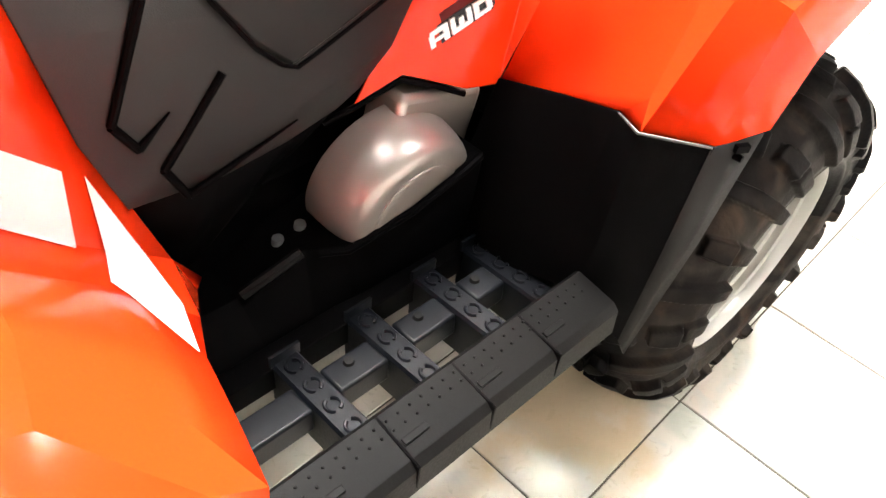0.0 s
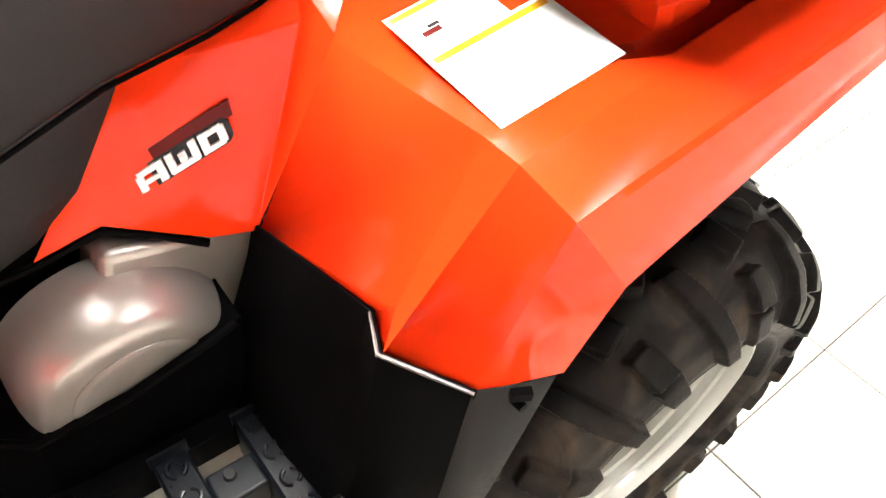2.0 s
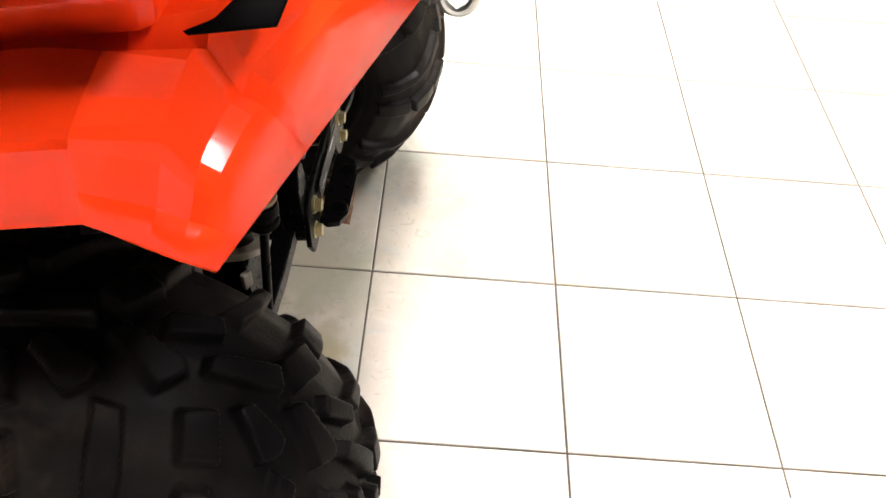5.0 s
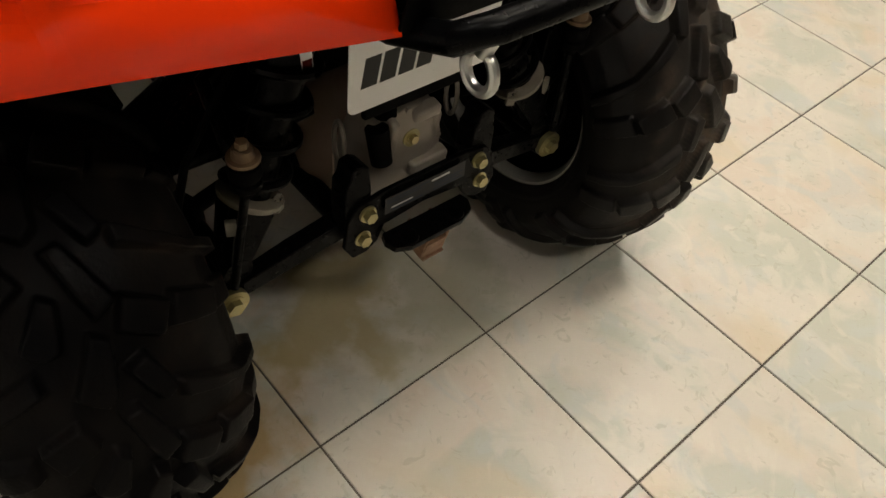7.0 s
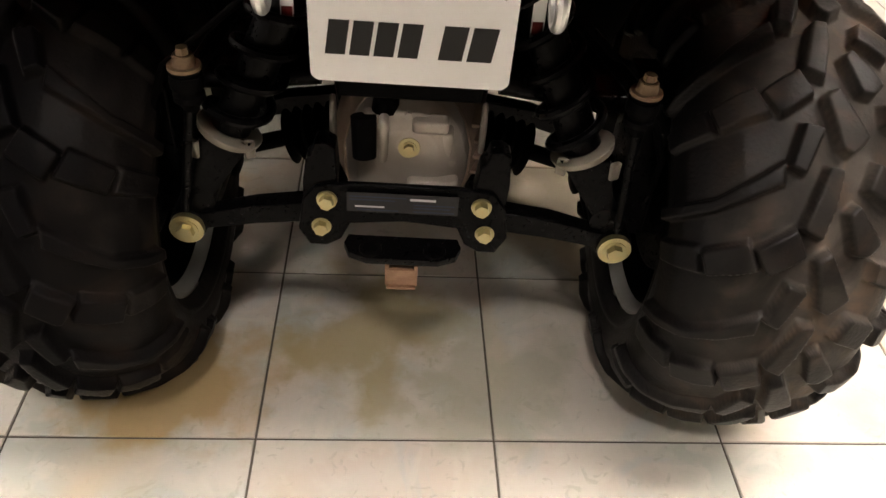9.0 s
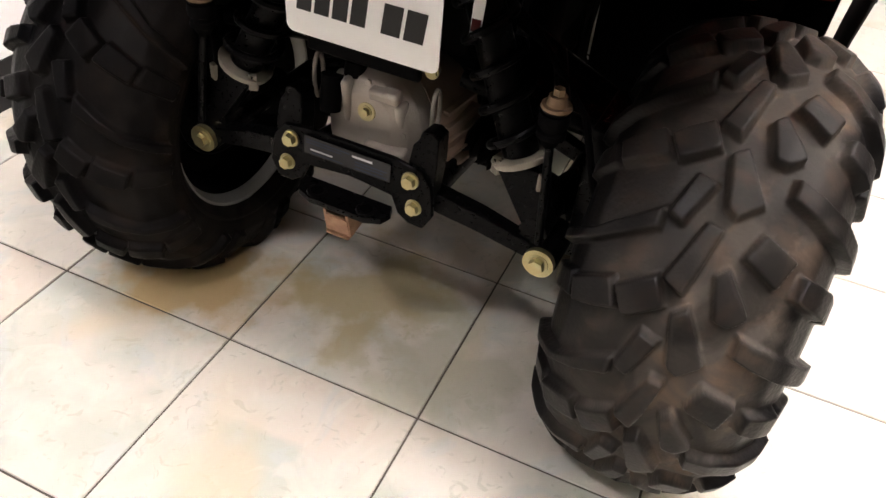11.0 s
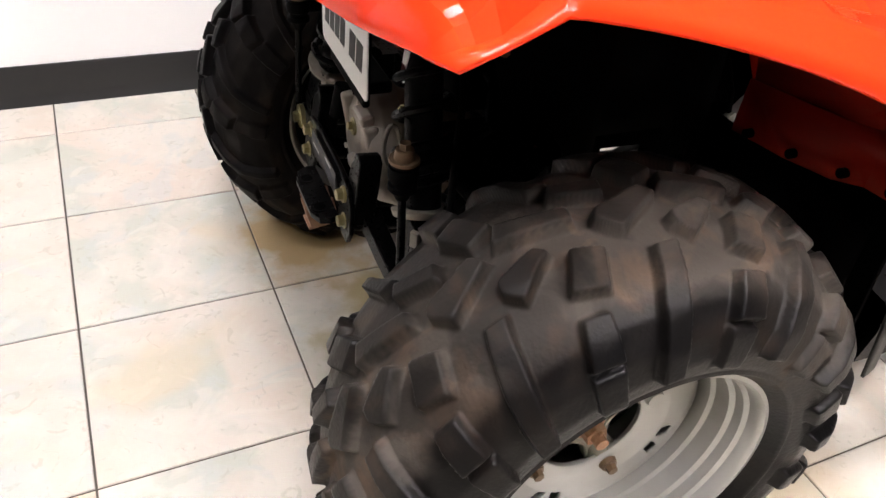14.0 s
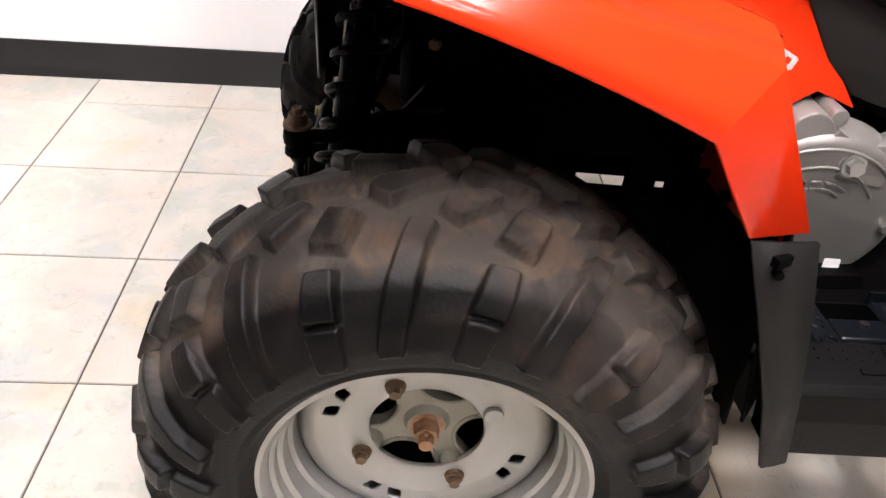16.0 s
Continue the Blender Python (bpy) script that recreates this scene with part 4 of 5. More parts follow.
for x in (-0.036, 0.036):
    rod(bm, (x, -0.177, 0.3335), (x, -0.177, 0.3365), 0.0135, 0.0125, 20)
    rod(bm, (x, -0.177, 0.3362), (x, -0.177, 0.3368), 0.0085, 0.0085, 20, 1)
part("tow_tongue", bm, [STEEL, BLACK], hitch, "black tow tongue with two holes", bevel=0.002)
label_sheet("data_label", hitch_m @ pose(-0.002, 0.022, 0.0042), 0.122, 0.025, [(-0.058, 0.0065, 0.062, 0.0018, 3), (-0.058, 0.0025, 0.05, 0.0018, 3), (-0.05, -0.0105, 0.045, 0.0018, 3), (0.012, -0.0015, 0.045, 0.0018, 3), (0.012, -0.0055, 0.04, 0.0018, 3),
            (0.012, -0.0105, 0.045, 0.0018, 3), (-0.052, -0.0065, 0.032, 0.0022, 1), (0.008, 0.0045, 0.028, 0.0030, 1)], hitch, "dark data label with pale print", inks=(DARKINK, INK, WHITE, MARK))
for x, z in ((0.085, 0.386), (0.092, 0.349), (-0.085, 0.386), (-0.092, 0.349)):
    bm = bmesh.new()
    hexnut(bm, (x, -0.157, z), (0, -1, 0.06), 0.0085, 0.011)
    part("hitch_bolt", bm, BRASS, hitch, "yellow zinc hex bolt")
bm = bmesh.new()
for sx in (-1, 1):
    box(bm, (sx * 0.0165, -0.168, 0.309), (0.004, 0.040, 0.040), (12, 0, 0))
box(bm, (0, -0.186, 0.302), (0.033, 0.004, 0.030), (14, 0, 0))
box(bm, (0, -0.168, 0.288), (0.033, 0.040, 0.004), (10, 0, 0))
part("hitch_bracket", bm, DARKRUST, hitch, "rusty steel bracket under the tongue")

# ---- frame, gearcase, suspension
bm = bmesh.new()
for sx in (-1, 1):
    sweep(bm, [(sx * 0.092, -0.150, 0.35), (sx * 0.092, -0.120, 0.345), (sx * 0.080, 0.10, 0.31), (sx * 0.050, 0.20, 0.275), (sx * 0.050, 0.5, 0.27), (sx * 0.050, 0.95, 0.27)], 0.016, 12)
    sweep(bm, [(sx * 0.080, 0.075, 0.33), (sx * 0.100, 0.075, 0.46), (sx * 0.112, 0.06, 0.60), (sx * 0.115, -0.06, 0.70)], 0.011, 12)
    sweep(bm, [(sx * 0.115, -0.06, 0.70), (sx * 0.115, 0.30, 0.66), (sx * 0.11, 0.9, 0.62)], 0.016, 12)
    slab(bm, [(-0.016, -0.050), (0.016, -0.050), (0.020, 0.010), (0.018, 0.046), (0.008, 0.052), (-0.004, 0.050), (-0.008, 0.036), (-0.014, 0.030), (-0.018, 0.0)], 0.030, plane_pose((sx * 0.094, -0.150, 0.400), (1, 0, 0), (0, 0.1, 1)))
rod(bm, (-0.115, -0.06, 0.645), (0.115, -0.06, 0.645), 0.014)
part("frame", bm, STEEL, atv, "black tubular steel frame", bevel=0.002)
bm = bmesh.new()
loft(bm, [[(-w, y, 0.492), (-w, y, 0.69), (w, y, 0.69), (w, y, 0.492), (-w, y, 0.492)] for y, w in ((-0.032, 0.085), (-0.020, 0.100), (0.09, 0.100))])
bmesh.ops.remove_doubles(bm, verts=bm.verts, dist=0.0004)
bmesh.ops.holes_fill(bm, edges=bm.edges[:])
part("air_box", bm, BLACK, atv, "black plastic box behind the number plate", bevel=0.006)

bm = bmesh.new()
ring = [2 * math.pi * k / 28 for k in range(29)]
def case_row(y, w, z0, z1, waist):
    """One upright section of the case, drawn in towards its top."""
    out = []
    for a in ring:
        h = math.copysign(abs(math.sin(a)) ** 0.6, math.sin(a))
        out.append((w * (1 - waist * max(0.0, h) ** 1.5) * math.copysign(abs(math.cos(a)) ** 0.6, math.cos(a)), y, (z0 + z1) / 2 + (z1 - z0) / 2 * h))
    return out
vs = loft(bm, [case_row(*r) for r in ((-0.120, 0.036, 0.392, 0.456, 0.30), (-0.112, 0.056, 0.350, 0.474, 0.36), (-0.094, 0.068, 0.330, 0.484, 0.40), (-0.066, 0.073, 0.318, 0.488, 0.42))])
bm.faces.new(vs[0][:-1])
bmesh.ops.remove_doubles(bm, verts=bm.verts, dist=0.0005)
gear = part("gearcase", bm, GEARCAST, atv, "dusty cast aluminium rear gearcase", bevel=0.002)
bm = bmesh.new()
vs = loft(bm, [case_row(*r) for r in ((-0.068, 0.075, 0.315, 0.488, 0.42), (-0.030, 0.088, 0.300, 0.480, 0.36), (0.030, 0.094, 0.296, 0.462, 0.30), (0.055, 0.060, 0.31, 0.43, 0.2))])
bm.faces.new(vs[0][:-1])
bm.faces.new(vs[-1][:-1])
bmesh.ops.remove_doubles(bm, verts=bm.verts, dist=0.0005)
part("case_half", bm, GEARDUST, gear, "brown-stained rear case half with cooling fins")
for k in range(5):
    bm = bmesh.new()
    box(bm, (0.093 - 0.003 * k, -0.018, 0.345 + 0.020 * k), (0.016, 0.092 - 0.006 * k, 0.005), (4, 0, -9))
    part("gearcase_rib", bm, GEARDUST, gear, bevel=0.0012)
for c, size, lean in (((-0.026, -0.116, 0.442), (0.011, 0.020, 0.062), 10), ((0.024, -0.114, 0.462), (0.040, 0.020, 0.016), 10), ((0.030, -0.119, 0.386), (0.058, 0.020, 0.020), 8), ((-0.040, -0.106, 0.462), (0.020, 0.020, 0.016), 12), ((0.044, -0.106, 0.430), (0.012, 0.022, 0.050), 10)):
    bm = bmesh.new()
    box(bm, c, size, (lean, 0, 0))
    part("gearcase_boss", bm, GEARCAST, gear, bevel=0.005)
for x, z in ((-0.052, 0.372), (0.052, 0.372), (-0.046, 0.440), (0.050, 0.412), (0.0, 0.470)):
    bm = bmesh.new()
    hexnut(bm, (x, -0.104, z), (0, -1, 0.1), 0.0045, 0.012)
    part("case_bolt", bm, GEARCAST, gear)
bm = bmesh.new()
rod(bm, (-0.025, -0.10, 0.47), (-0.025, -0.10, 0.488), 0.016, 0.013, 18)
part("filler_cap", bm, BLACK, gear)
bm = bmesh.new()
rod(bm, (-0.048, -0.118, 0.470), (-0.046, -0.128, 0.425), 0.014, 0.013, 18)
part("sensor_boot", bm, BLACK, gear, "black rubber sensor boot")
bm = bmesh.new()
rod(bm, (0.002, -0.112, 0.434), (0.002, -0.122, 0.435), 0.013, 0.012, 20)
hexnut(bm, (0.002, -0.121, 0.435), (0, -1, 0.15), 0.006, 0.008)
part("drain_bolt", bm, BRASS, gear)

TOP, BOT = Vector((0.088, -0.068, 0.662)), Vector((0.236, -0.104, 0.348))


def build_suspension(sx):
    f = lambda p: (sx * p[0], p[1], p[2])
    bm = bmesh.new()
    for y in (-0.125, 0.115):
        ends = [((0.098, y, 0.352), 0.017), ((0.17, y, 0.342), 0.016), ((0.235, y * 0.95, 0.322), 0.014)]
        loft(bm, [[f((x, q + dy * h, z + dz * h)) for dy, dz in ((-0.75, -0.8), (-0.75, 0.8), (0.75, 0.8), (0.75, -0.8), (-0.75, -0.8))] for (x, q, z), h in ends])
    rod(bm, f((0.235, -0.120, 0.322)), f((0.235, 0.115, 0.322)), 0.013)
    rod(bm, f((0.253, -0.128, 0.313)), f((0.253, -0.06, 0.313)), 0.022, 0.022, 18)
    arm = part("lower_arm", bm, STEEL, atv, "black box-section lower suspension arm", bevel=0.002)
    bm = bmesh.new()
    rod(bm, f((0.253, -0.127, 0.313)), f((0.253, -0.136, 0.313)), 0.020, 0.020, 24)
    hexnut(bm, f((0.253, -0.134, 0.313)), (0, -1, 0), 0.0105, 0.011)
    part("arm_bolt", bm, BRASS, arm, "yellow zinc pivot bolt with a wide washer")
    bm = bmesh.new()
    for y in (-0.06, 0.08):
        sweep(bm, [f((0.10, y, 0.485)), f((0.18, y, 0.475)), f((0.27, y * 0.6, 0.455))], 0.012, 12)
    loft(bm, [[f((x, y0, z)), f((x, y1, z))] for x, y0, y1, z in ((0.10, -0.06, 0.08, 0.485), (0.18, -0.06, 0.08, 0.475), (0.27, -0.036, 0.048, 0.455))])
    part("upper_arm", bm, STEEL, atv, "black upper suspension arm with a pressed web")
    # knuckle
    bm = bmesh.new()
    rod(bm, f((0.30, HUB_Y, HUB_Z)), f((0.40, HUB_Y, HUB_Z)), 0.055, 0.06, 28)
    box(bm, f((0.285, -0.02, 0.385)), (0.035, 0.11, 0.19))
    rod(bm, f((0.345, HUB_Y, HUB_Z)), f((0.352, HUB_Y, HUB_Z)), 0.105, 0.105, 40)
    part("knuckle", bm, STEEL, atv, "black wheel carrier with a brake disc", bevel=0.004)
    # half shaft with boots
    bm = bmesh.new()
    pts, rad = [], []
    for k in range(34):
        u = k / 33
        pts.append(f((0.075 + 0.225 * u, 0.012, 0.375 - 0.07 * u)))
        boot = (0.07 < u < 0.36) or (0.64 < u < 0.93)
        rad.append(0.011 if not boot else (0.036 if k % 2 else 0.027) * (1.0 if 0.15 < u < 0.85 else 0.95))
    sweep(bm, pts, rad, 18)
    part("half_shaft", bm, BLACK, atv, "black drive shaft with ribbed rubber boots")
    # shock absorber
    a, b = Vector(f(TOP)), Vector(f(BOT))
    way = (b - a).normalized()
    bm = bmesh.new()
    rod(bm, a + way * 0.075, a + way * 0.255, 0.0225, 0.0225, 20)
    shock = part("shock_absorber", bm, STEEL, atv, "black shock absorber with a coil spring")
    for name, p, q, r0, r1 in (("piston", a, a + way * 0.10, 0.012, 0.012), ("damper_body", a + way * 0.245, b, 0.020, 0.013), ("upper_eye", a + Vector((0, -0.02, 0)), a + Vector((0, 0.02, 0)), 0.018, 0.018), ("lower_eye", b + Vector((0, -0.02, 0)), b + Vector((0, 0.02, 0)), 0.018, 0.018)):
        bm = bmesh.new()
        rod(bm, p, q, r0, r1, 20)
        part(name, bm, STEEL, shock)
    x, y, z = frame_of(way)
    coil = []
    turns, n = 5.5, 5 * 26
    for k in range(n + 1):
        u = k / n
        ang = 2 * math.pi * turns * u
        coil.append(a + way * (0.03 + 0.226 * u) + (x * math.cos(ang) + y * math.sin(ang)) * (0.0300 + 0.003 * u))
    bm = bmesh.new()
    sweep(bm, coil, 0.0058, 8)
    part("coil_spring", bm, STEEL, shock, "glossy black coil spring")
    bm = bmesh.new()
    rod(bm, a + way * 0.257, a + way * 0.266, 0.038, 0.035, 28)
    for dx, dy in ((0.030, -0.020), (-0.030, -0.016)):
        q = a + way * 0.274 + Vector((sx * dx, dy, 0))
        box(bm, tuple(q), (0.012, 0.007, 0.022), (0, 0, sx * dx * 900))
    part("spring_seat", bm, CREAM, shock, "dirty cream spring seat", bevel=0.0015)
    bm = bmesh.new()
    for dy in (-0.018, 0.018):
        p0, p1 = a + way * 0.262, b
        rows = []
        for q, half in ((p0, 0.029), (p0.lerp(p1, 0.5), 0.020), (p1, 0.011)):
            rows.append([(q.x - half, q.y + dy - 0.003, q.z), (q.x - half, q.y + dy + 0.003, q.z), (q.x + half, q.y + dy + 0.003, q.z), (q.x + half, q.y + dy - 0.003, q.z), (q.x - half, q.y + dy - 0.003, q.z)])
        loft(bm, rows)
    part("shock_fork", bm, STEEL, shock, "tapered black fork down to the lower arm")
    bm = bmesh.new()
    mid = a + way * 0.085 + Vector((0, -0.0233, 0))
    m = plane_pose(mid, (1 * sx, 0, 0) if sx > 0 else (1, 0, 0), -way)
    slab(bm, rounded(0.013, 0.052, 0.001), 0.002, m)
    slab(bm, [(-0.0055, -0.02), (0.0055, -0.02), (0.0055, -0.006), (-0.0055, -0.006)], 0.0006, m @ pose(0, 0, 0.0005), 1)
    part("shock_label", bm, [WHITE, BADGERED], shock, "white and red shock label", smooth=False)
    # anti-roll link with a rusty bush on top
    lx, ly = (0.238, -0.138) if sx > 0 else (0.221, -0.140)
    bm = bmesh.new()
    rod(bm, f((lx, ly, 0.495)), f((0.249, -0.137, 0.345)), 0.005)
    sweep(bm, [f((lx, ly, 0.515)), f((lx - 0.004, -0.10, 0.515)), f((0.20, -0.02, 0.53)), f((0.12, 0.02, 0.545)), f((0.0, 0.03, 0.55))], 0.009, 10)
    link = part("antiroll_link", bm, STEEL, atv, "black anti-roll link with a rusty bush")
    bm = bmesh.new()
    ribs = ((0.480, 0.007), (0.492, 0.013), (0.494, 0.0165), (0.500, 0.0160), (0.502, 0.0130), (0.506, 0.0130), (0.508, 0.0170), (0.514, 0.0175), (0.522, 0.0165), (0.523, 0.0142), (0.528, 0.0150))
    sweep(bm, [f((lx, ly, z)) for z, q in ribs], [q for z, q in ribs], 20)
    part("link_boot", bm, BLACK, link, "ribbed black rubber boot")
    bm = bmesh.new()
    rod(bm, f((lx, ly, 0.528)), f((lx, ly, 0.5315)), 0.0170, 0.0165, 24)
    rod(bm, f((lx, ly, 0.5315)), f((lx, ly, 0.542)), 0.0115, 0.0100, 18)
    hexnut(bm, f((lx, ly, 0.540)), (0, 0, 1), 0.0068, 0.010)
    part("link_bush", bm, BUSH, link, "rusty washer, bush and nut")
    # brake hose
    bm = bmesh.new()
    sweep(bm, [f(p) for p in ((0.10, -0.02, 0.60), (0.18, -0.05, 0.56), (0.26, -0.09, 0.50), (0.29, -0.10, 0.42), (0.30, -0.07, 0.36), (0.31, -0.02, 0.34))], 0.0045, 8)
    part("brake_hose", bm, BLACK, atv)


for sx in (1, -1):
    build_suspension(sx)
for sx in (-1, 1):
    bm = bmesh.new()
    ring = [(sx * 0.083, -0.095 + 0.010 * math.cos(2 * math.pi * k / 24), 0.448 + 0.030 * math.sin(2 * math.pi * k / 24)) for k in range(24)]
    sweep(bm, ring, 0.003, 8, closed=True)
    part("output_flange", bm, CASTING, gear)

# small fittings in the wheel arches
bm = bmesh.new()
rod(bm, (0.128, 0.010, 0.598), (0.146, 0.010, 0.598), 0.0085, 0.0085, 18)
hexnut(bm, (0.146, 0.010, 0.598), (1, -0.2, 0.1), 0.0065, 0.012)
part("mount_bolt", bm, BUSH, atv, "rusty mounting bolt in the wheel arch")
bm = bmesh.new()
rod(bm, (0.060, -0.062, 0.484), (0.064, -0.074, 0.486), 0.0095, 0.0085, 18)
hexnut(bm, (0.064, -0.073, 0.486), (0.3, -1, 0.15), 0.0065, 0.008)
part("case_bolt", bm, BRASS, gear, "yellow zinc flange bolt")
bm = bmesh.new()
sweep(bm, [(0.150, 0.345, 0.560), (0.168, 0.352, 0.520), (0.172, 0.356, 0.490)], 0.004, 8)
box(bm, (0.173, 0.357, 0.476), (0.010, 0.022, 0.026), (0, 0, 20), 1)
part("cable_plug", bm, [BLACK, CREAM], atv, "pale plug on a short black cable", bevel=0.0015)

# ---- black body core behind and under the panels
def gap(bm, lo, hi):
    """Opens a slit in a skin: cuts it along a box and drops the faces inside."""
    def inside(f, slack):
        c = f.calc_center_median()
        return all(lo[k] - slack[k] <= c[k] <= hi[k] + slack[k] for k in range(3))
    for axis in range(3):
        for at in (lo[axis], hi[axis]):
            no = [0.0, 0.0, 0.0]
            no[axis] = 1.0
            co = [0.0, 0.0, 0.0]
            co[axis] = at
            near = [f for f in bm.faces if min(v.co[0] for v in f.verts) < hi[0] and max(v.co[0] for v in f.verts) > lo[0]]
            bmesh.ops.bisect_plane(bm, geom=list({v for f in near for v in f.verts}) + list({e for f in near for e in f.edges}) + near, plane_co=co, plane_no=no)
    bmesh.ops.delete(bm, geom=[f for f in bm.faces if inside(f, (0, 0, 0))], context="FACES")


bm = bmesh.new()
loft(bm, [[(-w, y, z0), (-w * 1.05, y, (z0 + z1) / 2), (-w * 0.8, y, z1), (w * 0.8, y, z1), (w * 1.05, y, (z0 + z1) / 2), (w, y, z0), (-w, y, z0)] for y, w, z0, z1 in
          ((0.06, 0.085, 0.50, 0.70), (0.14, 0.10, 0.34, 0.70), (0.30, 0.105, 0.29, 0.70), (0.40, 0.105, 0.27, 0.66), (0.75, 0.105, 0.27, 0.64), (1.15, 0.105, 0.27, 0.62))])
gap(bm, (0.09, 0.212, 0.3985), (0.125, 0.278, 0.4135))
gap(bm, (0.09, 0.322, 0.400), (0.125, 0.334, 0.409))
gap(bm, (-0.130, 0.23, 0.26), (-0.02, 0.45, 0.335))
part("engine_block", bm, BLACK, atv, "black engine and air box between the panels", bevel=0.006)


def build_liner(sx):
    bm = bmesh.new()
    loft(bm, [[(sx * x, y, z) for x in (0.155, 0.30, 0.44)] for y, z in ((0.352, 0.30), (0.345, 0.44), (0.344, 0.49))])
    loft(bm, [[(sx * x, y, z) for y, z in ((0.05, 0.44), (0.15, 0.40), (0.352, 0.30))] + [] for x in (0.150,)] + [[(sx * 0.150, y, z) for y, z in ((-0.05, 0.735), (0.15, 0.72), (0.340, 0.60))]])
    loft(bm, [[(sx * x, y, top_z(y) - 0.02) for x in (0.15, 0.30, 0.375)] for y in (-0.22, -0.1, 0.05, 0.18, 0.235)])
    if sx > 0:
        gap(bm, (0.145, 0.165, 0.406), (0.155, 0.272, 0.466))
        gap(bm, (0.145, 0.292, 0.414), (0.155, 0.322, 0.440))
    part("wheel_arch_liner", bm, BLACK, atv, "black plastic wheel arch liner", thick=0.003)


for sx in (1, -1):
    build_liner(sx)

# ---- skid plate, and unseen front bodywork added to block light from ahead
bm = bmesh.new()
loft(bm, [[(w * x, y, z) for x in (-0.20, -0.16, 0.16, 0.20)] for y, w, z in ((0.10, 0.62, 0.262), (0.42, 0.62, 0.245), (0.60, 1.0, 0.245), (0.95, 1.0, 0.245), (1.30, 1.0, 0.30))])
part("skid_plate", bm, BLACK, atv, "black plastic skid plate", thick=0.006)
bm = bmesh.new()
rows = []
for y, w, z0, z1 in ((0.86, 0.10, 0.40, 0.80), (1.00, 0.11, 0.36, 0.84), (1.25, 0.20, 0.34, 0.82), (1.50, 0.18, 0.38, 0.72), (1.58, 0.12, 0.45, 0.62)):
    rows.append([(-w, y, z0), (-w * 1.05, y, (z0 + z1) / 2), (-w * 0.7, y, z1), (w * 0.7, y, z1), (w * 1.05, y, (z0 + z1) / 2), (w, y, z0), (-w, y, z0)])
vs = loft(bm, rows)
part("nose_blocker", bm, BLACK, atv, "unseen black front bodywork, added to block light", bevel=0.01)

# ---- footwells
def build_footwell(sx):
    f = lambda p: (sx * p[0], p[1], p[2])
    bm = bmesh.new()
    # rear wall under the fender, inner wall and front wall
    loft(bm, [[f(p) for p in row] for row in (
        ((0.212, 0.349, 0.556), (0.300, 0.340, 0.578), (0.373, 0.331, 0.592), (0.412, 0.349, 0.594), (0.482, 0.313, 0.602)),
        ((0.205, 0.385, 0.440), (0.300, 0.378, 0.440), (0.380, 0.370, 0.445), (0.418, 0.372, 0.440), (0.480, 0.331, 0.440)),
        ((0.200, 0.402, 0.325), (0.300, 0.398, 0.335), (0.385, 0.392, 0.365), (0.418, 0.392, 0.372), (0.478, 0.346, 0.300 if sx < 0 else 0.345)))])
    loft(bm, [[f(p) for p in row] for row in (
        [(x, y, z if sx < 0 else 0.34) for x, y, z in ((0.12, 0.385, 0.475), (0.12, 0.50, 0.44), (0.11, 0.60, 0.41), (0.10, 0.63, 0.40), (0.10, 0.71, 0.36), (0.10, 0.88, 0.36))],
        [(x, y, z if sx < 0 else min(z, 0.352)) for x, y, z in ((0.238, 0.385, 0.474), (0.236, 0.410, 0.466), (0.219, 0.586, 0.411), (0.182, 0.622, 0.402), (0.167, 0.708, 0.363), (0.160, 0.88, 0.36))],
        ((0.236, 0.392, 0.335), (0.236, 0.42, 0.332), (0.232, 0.586, 0.325), (0.226, 0.64, 0.322), (0.222, 0.708, 0.320), (0.215, 0.88, 0.33)))])
    loft(bm, [[f(p) for p in row] for row in (
        ((0.180, 0.86, 0.48), (0.30, 0.87, 0.50), (0.44, 0.86, 0.50)), ((0.215, 0.83, 0.31), (0.30, 0.83, 0.31), (0.44, 0.83, 0.34)))])
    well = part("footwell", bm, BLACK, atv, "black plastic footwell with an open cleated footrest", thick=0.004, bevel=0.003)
    if sx < 0:
        bm = bmesh.new()
        sweep(bm, [f(p) for p in ((0.374, 0.3320, 0.5915), (0.412, 0.3500, 0.5945), (0.445, 0.3330, 0.5975), (0.481, 0.3145, 0.6010))], [0.0012, 0.0019, 0.0020, 0.0013], 8)
        part("edge_trim", bm, TRIM, well, "pale edge along the top of the footwell")
    # outer rail with its dimples and joints
    bm = bmesh.new()
    sec = ((0.412, 0.372), (0.409, 0.400), (0.414, 0.405), (0.470, 0.398), (0.479, 0.390), (0.482, 0.352), (0.468, 0.335), (0.425, 0.338))
    if sx > 0:
        sec = sec[:5] + ((0.482, 0.356), (0.476, 0.300), (0.430, 0.296))
    loft(bm, [[f((x, y, z)) for x, z in sec + sec[:1]] for y in (0.385, 0.40, 0.60, 0.80, 0.86)])
    for y in (0.495, 0.600, 0.705):
        box(bm, f((0.4455, y, 0.3965)), (0.064, 0.0035, 0.011), (0, sx * 6, 0), 1)
        box(bm, f((0.4770, y, 0.375)), (0.009, 0.0035, 0.045), None, 1)
    for k in range(27):
        for row, x in enumerate((0.424, 0.436)):
            y = 0.405 + k * 0.0155
            rod(bm, f((x, y, 0.4025 - row * 0.0015)), f((x, y, 0.4055 - row * 0.0015)), 0.0022, 0.0016, 6)
    for k in range(4):
        box(bm, f((0.452, 0.475 + 0.105 * k, 0.4015)), (0.008, 0.032, 0.003), (0, sx * 6, 0), 0)
    part("foot_rail", bm, [RAIL, BLACK], well, "worn grey-black plastic foot rail with rows of dimples", bevel=0.002)
